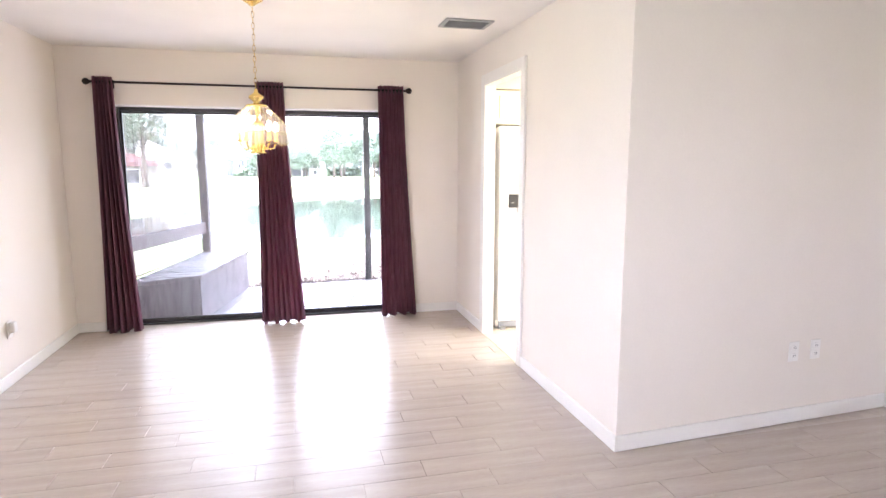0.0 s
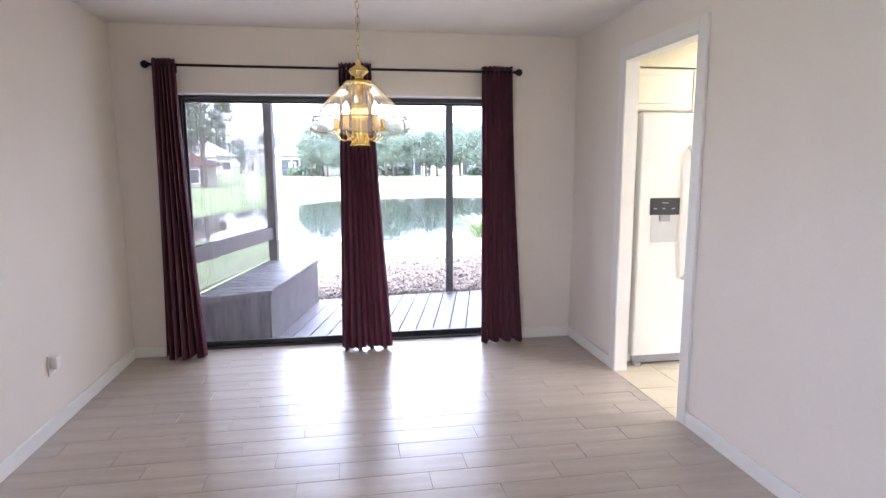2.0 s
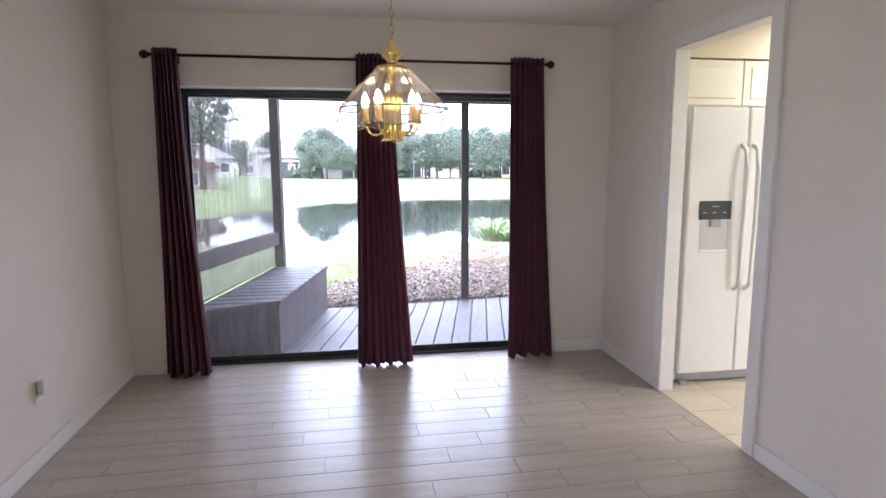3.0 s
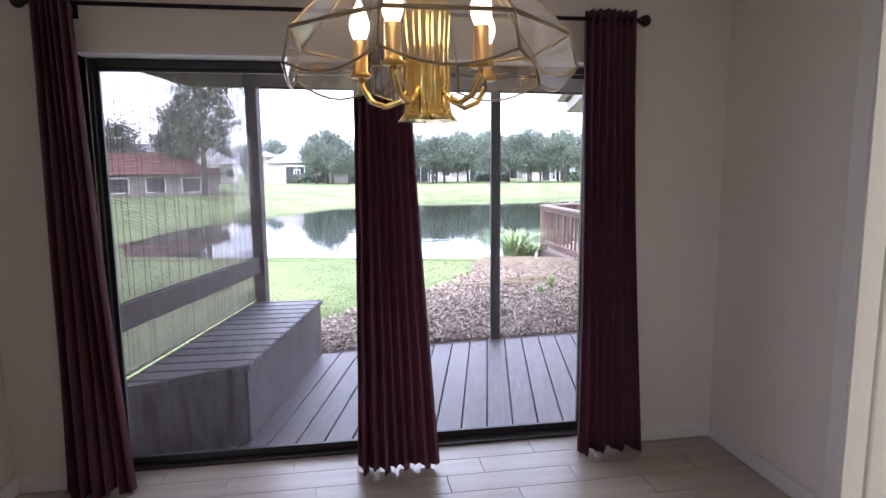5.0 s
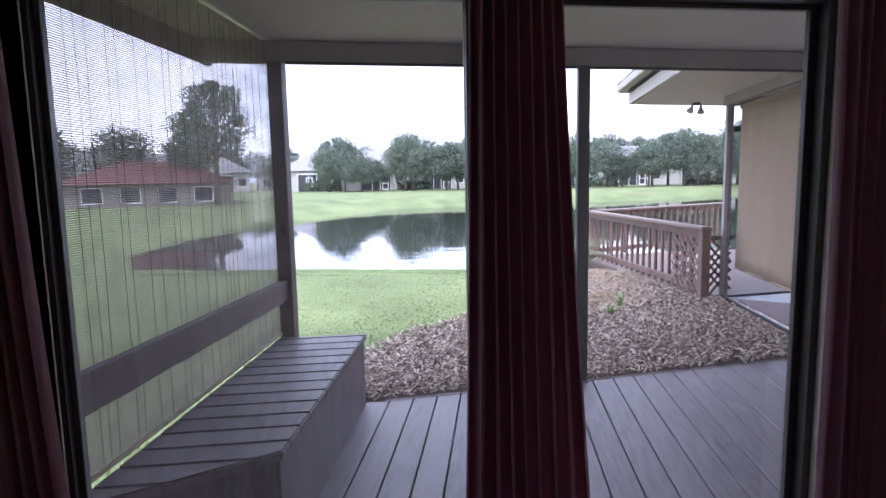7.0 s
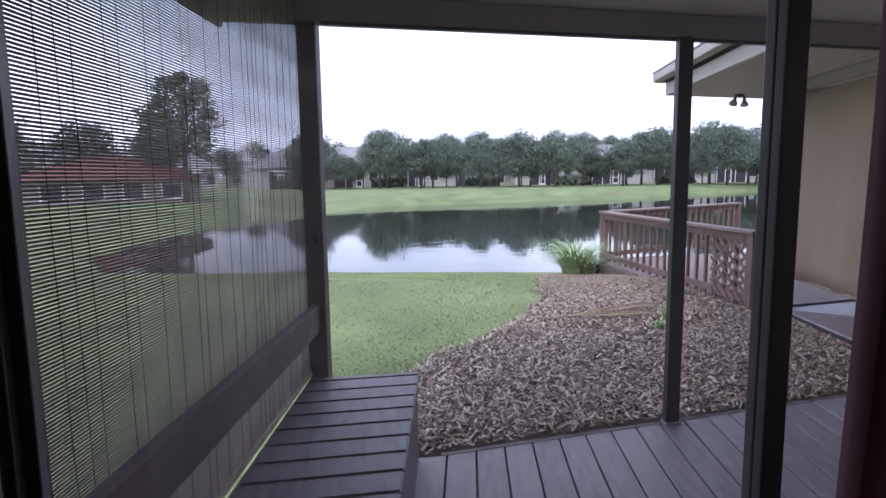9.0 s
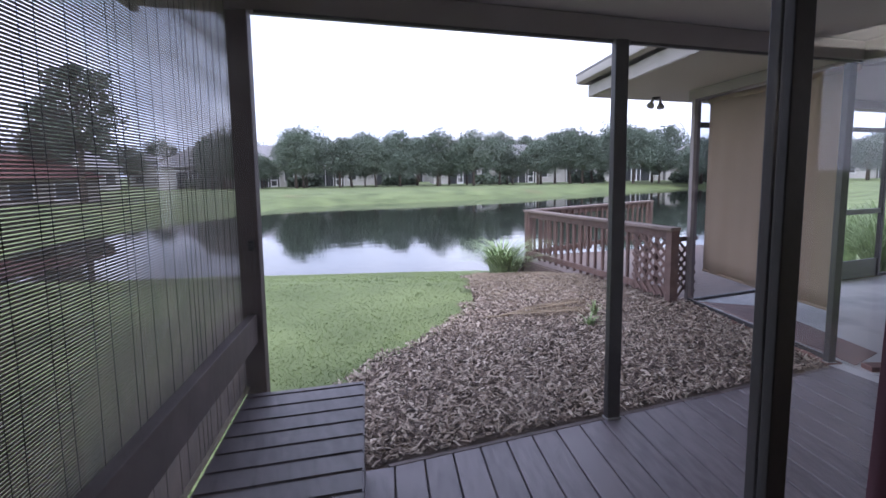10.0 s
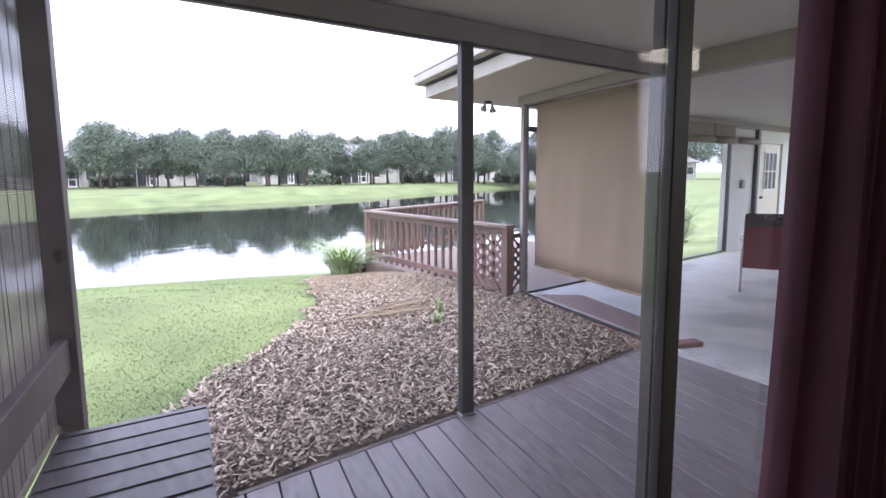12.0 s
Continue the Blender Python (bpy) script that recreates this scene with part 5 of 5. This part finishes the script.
def town_house(units, seed):
    """A row of low units: each with a screened porch, a white screen door and a window."""
    rng = random.Random(seed)
    w, d, h = units * 9.5, 10, 3.1
    t = thing("town_house", "long pale town house row with screened porches and grey roof", "house", group="far town houses")
    part("wall", boxes((-w / 2, w / 2, -d / 2, d / 2, -0.6, h)), FARWALL, t)
    part("roof", hip_roof(w, d, h, 3.2), FARROOF, t, "grey shingle roof")
    for u in range(units):
        x = -w / 2 + 9.5 * (u + 0.5)
        gb = bmesh.new()
        if u % 2:
            q = [gb.verts.new(v) for v in ((x - 2.6, -d / 2 - 0.9, h - 0.2), (x + 2.6, -d / 2 - 0.9, h - 0.2), (x, -d / 2 - 0.9, h + 1.6), (x, 0, h + 1.6), (x - 2.6, 0, h - 0.2), (x + 2.6, 0, h - 0.2))]
            for f in ((q[0], q[1], q[2]), (q[0], q[2], q[3], q[4]), (q[2], q[1], q[5], q[3])):
                gb.faces.new(f)
            part("gable", gb, FARWALL, t, "pale gable")
        pr = part("porch_screen", boxes((x - 2.2, x + 2.2, -d / 2 - 0.5, -d / 2 - 0.02, 0, 2.5)), DARKSCREEN, t, "dark screened porch")
        for dx in (-2.2, -0.6, 0.6, 2.2):
            part("porch_post", boxes((x + dx - 0.05, x + dx + 0.05, -d / 2 - 0.58, -d / 2 - 0.5, 0, 2.5)), WHITEMETAL, pr)
        part("porch_top", boxes((x - 2.3, x + 2.3, -d / 2 - 0.58, -d / 2 - 0.5, 2.5, 2.7)), WHITEMETAL, pr)
        o = rng.choice((-0.5, 0.5, 1.4))
        dr = part("screen_door", boxes((x + o - 0.5, x + o - 0.36, -d / 2 - 0.62, -d / 2 - 0.54, 0, 2.1), (x + o + 0.36, x + o + 0.5, -d / 2 - 0.62, -d / 2 - 0.54, 0, 2.1), (x + o - 0.36, x + o + 0.36, -d / 2 - 0.62, -d / 2 - 0.54, 1.95, 2.1), (x + o - 0.36, x + o + 0.36, -d / 2 - 0.62, -d / 2 - 0.54, 0.0, 0.2), (x + o - 0.36, x + o + 0.36, -d / 2 - 0.62, -d / 2 - 0.54, 0.95, 1.07)), WHITEMETAL, pr, "white screen door frame")
        wi = part("window", boxes((x + 3.0, x + 4.2, -d / 2 - 0.03, -d / 2 - 0.004, 0.9, 2.2)), DARKSCREEN, t, "dark window")
        part("window_frame", boxes((x + 2.9, x + 3.0, -d / 2 - 0.06, -d / 2 - 0.01, 0.8, 2.3), (x + 4.2, x + 4.3, -d / 2 - 0.06, -d / 2 - 0.01, 0.8, 2.3), (x + 3.0, x + 4.2, -d / 2 - 0.06, -d / 2 - 0.01, 2.2, 2.3), (x + 3.0, x + 4.2, -d / 2 - 0.06, -d / 2 - 0.01, 0.8, 0.9)), WHITEMETAL, wi)
    return t


first = town_house(4, 3)
first.matrix_world = pose(8, 94.5, -0.3, 0, 0, 2)
for x, y, r in ((49, 89, -14), (85, 74, -28), (-36, 96, 12)):
    copy_thing(first, pose(x, y, -0.3, 0, 0, r))
copy_thing(first, pose(54, 122, -0.3, 0, 0, -8) @ Matrix.Scale(1.42, 4))


def hedge(x, y, n, turn, seed):
    rng = random.Random(seed)
    vs, fs = [], []
    for _ in range(900):
        o = Vector((rng.uniform(-n / 2, n / 2), rng.gauss(0, 0.35), abs(rng.gauss(0.55, 0.35))))
        nn = Vector((rng.gauss(0, 1), rng.gauss(0, 1), rng.gauss(0, 1))).normalized()
        p = nn.orthogonal() * 0.22
        q = nn.cross(p)
        k = len(vs)
        vs += [o - p, o + q, o + p, o - q]
        fs.append((k, k + 1, k + 2, k + 3))
    me = bpy.data.meshes.new("hedge")
    me.from_pydata([tuple(v) for v in vs], [], fs)
    me.materials.append(LEAF)
    ob = new("hedge", me)
    ob.matrix_world = pose(x, y, -0.35, 0, 0, turn)
    tagged(ob, "low clipped dark green hedge before the houses", "hedge", "far hedges")


for i, ang in enumerate(range(-3, 46, 9)):
    dist = 88.0 + (0 if ang < 22 else (ang - 22) * 0.3)
    hedge(dist * math.sin(radians(ang)), dist * math.cos(radians(ang)), 5.0, -ang * 0.5, 50 + i)

red = thing("red_roof_house", "low house with red shingle hip roof and pale walls", "house", pose(-14.5, 46, -0.35, 0, 0, 12))
part("wall", boxes((-5.5, 5.5, -3.5, 3.5, -0.5, 1.7)), DULLWALL, red)
part("roof", hip_roof(11, 7, 1.7, 1.7), REDROOF, red, "red shingle hip roof")
for x in (-3.6, -1.2, 1.2, 3.6):
    wi = part("window", boxes((x - 0.6, x + 0.6, -3.53, -3.505, 0.4, 1.4)), DARKSCREEN, red)
    part("window_frame", boxes((x - 0.68, x - 0.6, -3.56, -3.51, 0.34, 1.46), (x + 0.6, x + 0.68, -3.56, -3.51, 0.34, 1.46), (x - 0.6, x + 0.6, -3.56, -3.51, 1.4, 1.46), (x - 0.6, x + 0.6, -3.56, -3.51, 0.34, 0.4)), WHITEMETAL, wi)
lh = thing("white_house", "pale two storey house across the lawn", "house", pose(-15, 116, -0.3, 0, 0, 0))
part("wall", boxes((-3, 3, -3, 3, -0.5, 4.6)), FARWALL, lh)
part("roof", hip_roof(6, 6.4, 4.6, 1.2, 0.4), FARROOF, lh)
for x in (-1.5, 1.5):
    for z in (0.6, 2.9):
        wi = part("window", boxes((x - 0.6, x + 0.6, -3.03, -3.005, z, z + 1.3)), DARKSCREEN, lh)
        part("mullion", boxes((x - 0.05, x + 0.05, -3.06, -3.03, z, z + 1.3)), WHITEMETAL, wi)
# plants outside the wing
for x, y, n, h in ((10.6, 6.2, 280, 0.9), (11.3, 6.6, 300, 1.2), (12.3, 7.2, 320, 1.5), (13.2, 8.6, 320, 1.6)):
    grass_clump(x, y, n, h, 0.7, "broad green garden plant outside the screen", CLUMP, "garden_plant")

# ---- floor pieces, last ----
rng = random.Random(9)
PL, PW, J = 0.61, 0.152, 0.0022
base = bmesh.new()
box(base, J / 2, PL - J / 2, J / 2, PW - J / 2, -0.01, 0.0)
bmesh.ops.bevel(base, geom=[e for e in base.edges if e.verts[0].co.z > -1e-4 and e.verts[1].co.z > -1e-4], offset=0.0012, segments=1, affect="EDGES")
tile_mesh = bake("tile", base, TILE)
cut_cache = {}
count, rest = 0, bmesh.new()
row = 0
y = 0.118
OFFS = (0.0, 0.31, 0.12, 0.43)
while y - PW > -7.9:
    y -= PW
    xmax = RW - 0.012 if y + PW > -2.95 else 5.358
    x = -PL + OFFS[row % 4] + 0.02
    row += 1
    while x < xmax:
        a, b = max(x, 0.0), min(x + PL, xmax)
        if b - a > 0.02:
            near = y > -4.3 and count < 298
            if near:
                if b - a > PL - 1e-6:
                    m = tile_mesh
                else:
                    key = round(b - a, 3)
                    if key not in cut_cache:
                        cb = boxes((J / 2, b - a - J / 2, J / 2, PW - J / 2, -0.01, 0.0))
                        cut_cache[key] = bake("tile", cb, TILE)
                    m = cut_cache[key]
                ob = new("tile", m)
                ob.parent = floor
                ob.location = (a, y, 0.0)
                count += 1
            else:
                box(rest, a + J / 2, b - J / 2, y + J / 2, y + PW - J / 2, -0.01, 0.0)
        x += PL
tagged(part("tiles_beyond", rest, TILE, floor), kind="stuff")
kt = bake("tile", boxes((0.002, 0.303, 0.002, 0.303, -0.01, 0.0)), KTILE)
for i in range(9):
    for j in range(9):
        ob = new("tile", kt)
        ob.parent = kfloor
        ob.location = (RW - 0.008 + i * 0.305, -0.305 * (j + 1), 0.001)
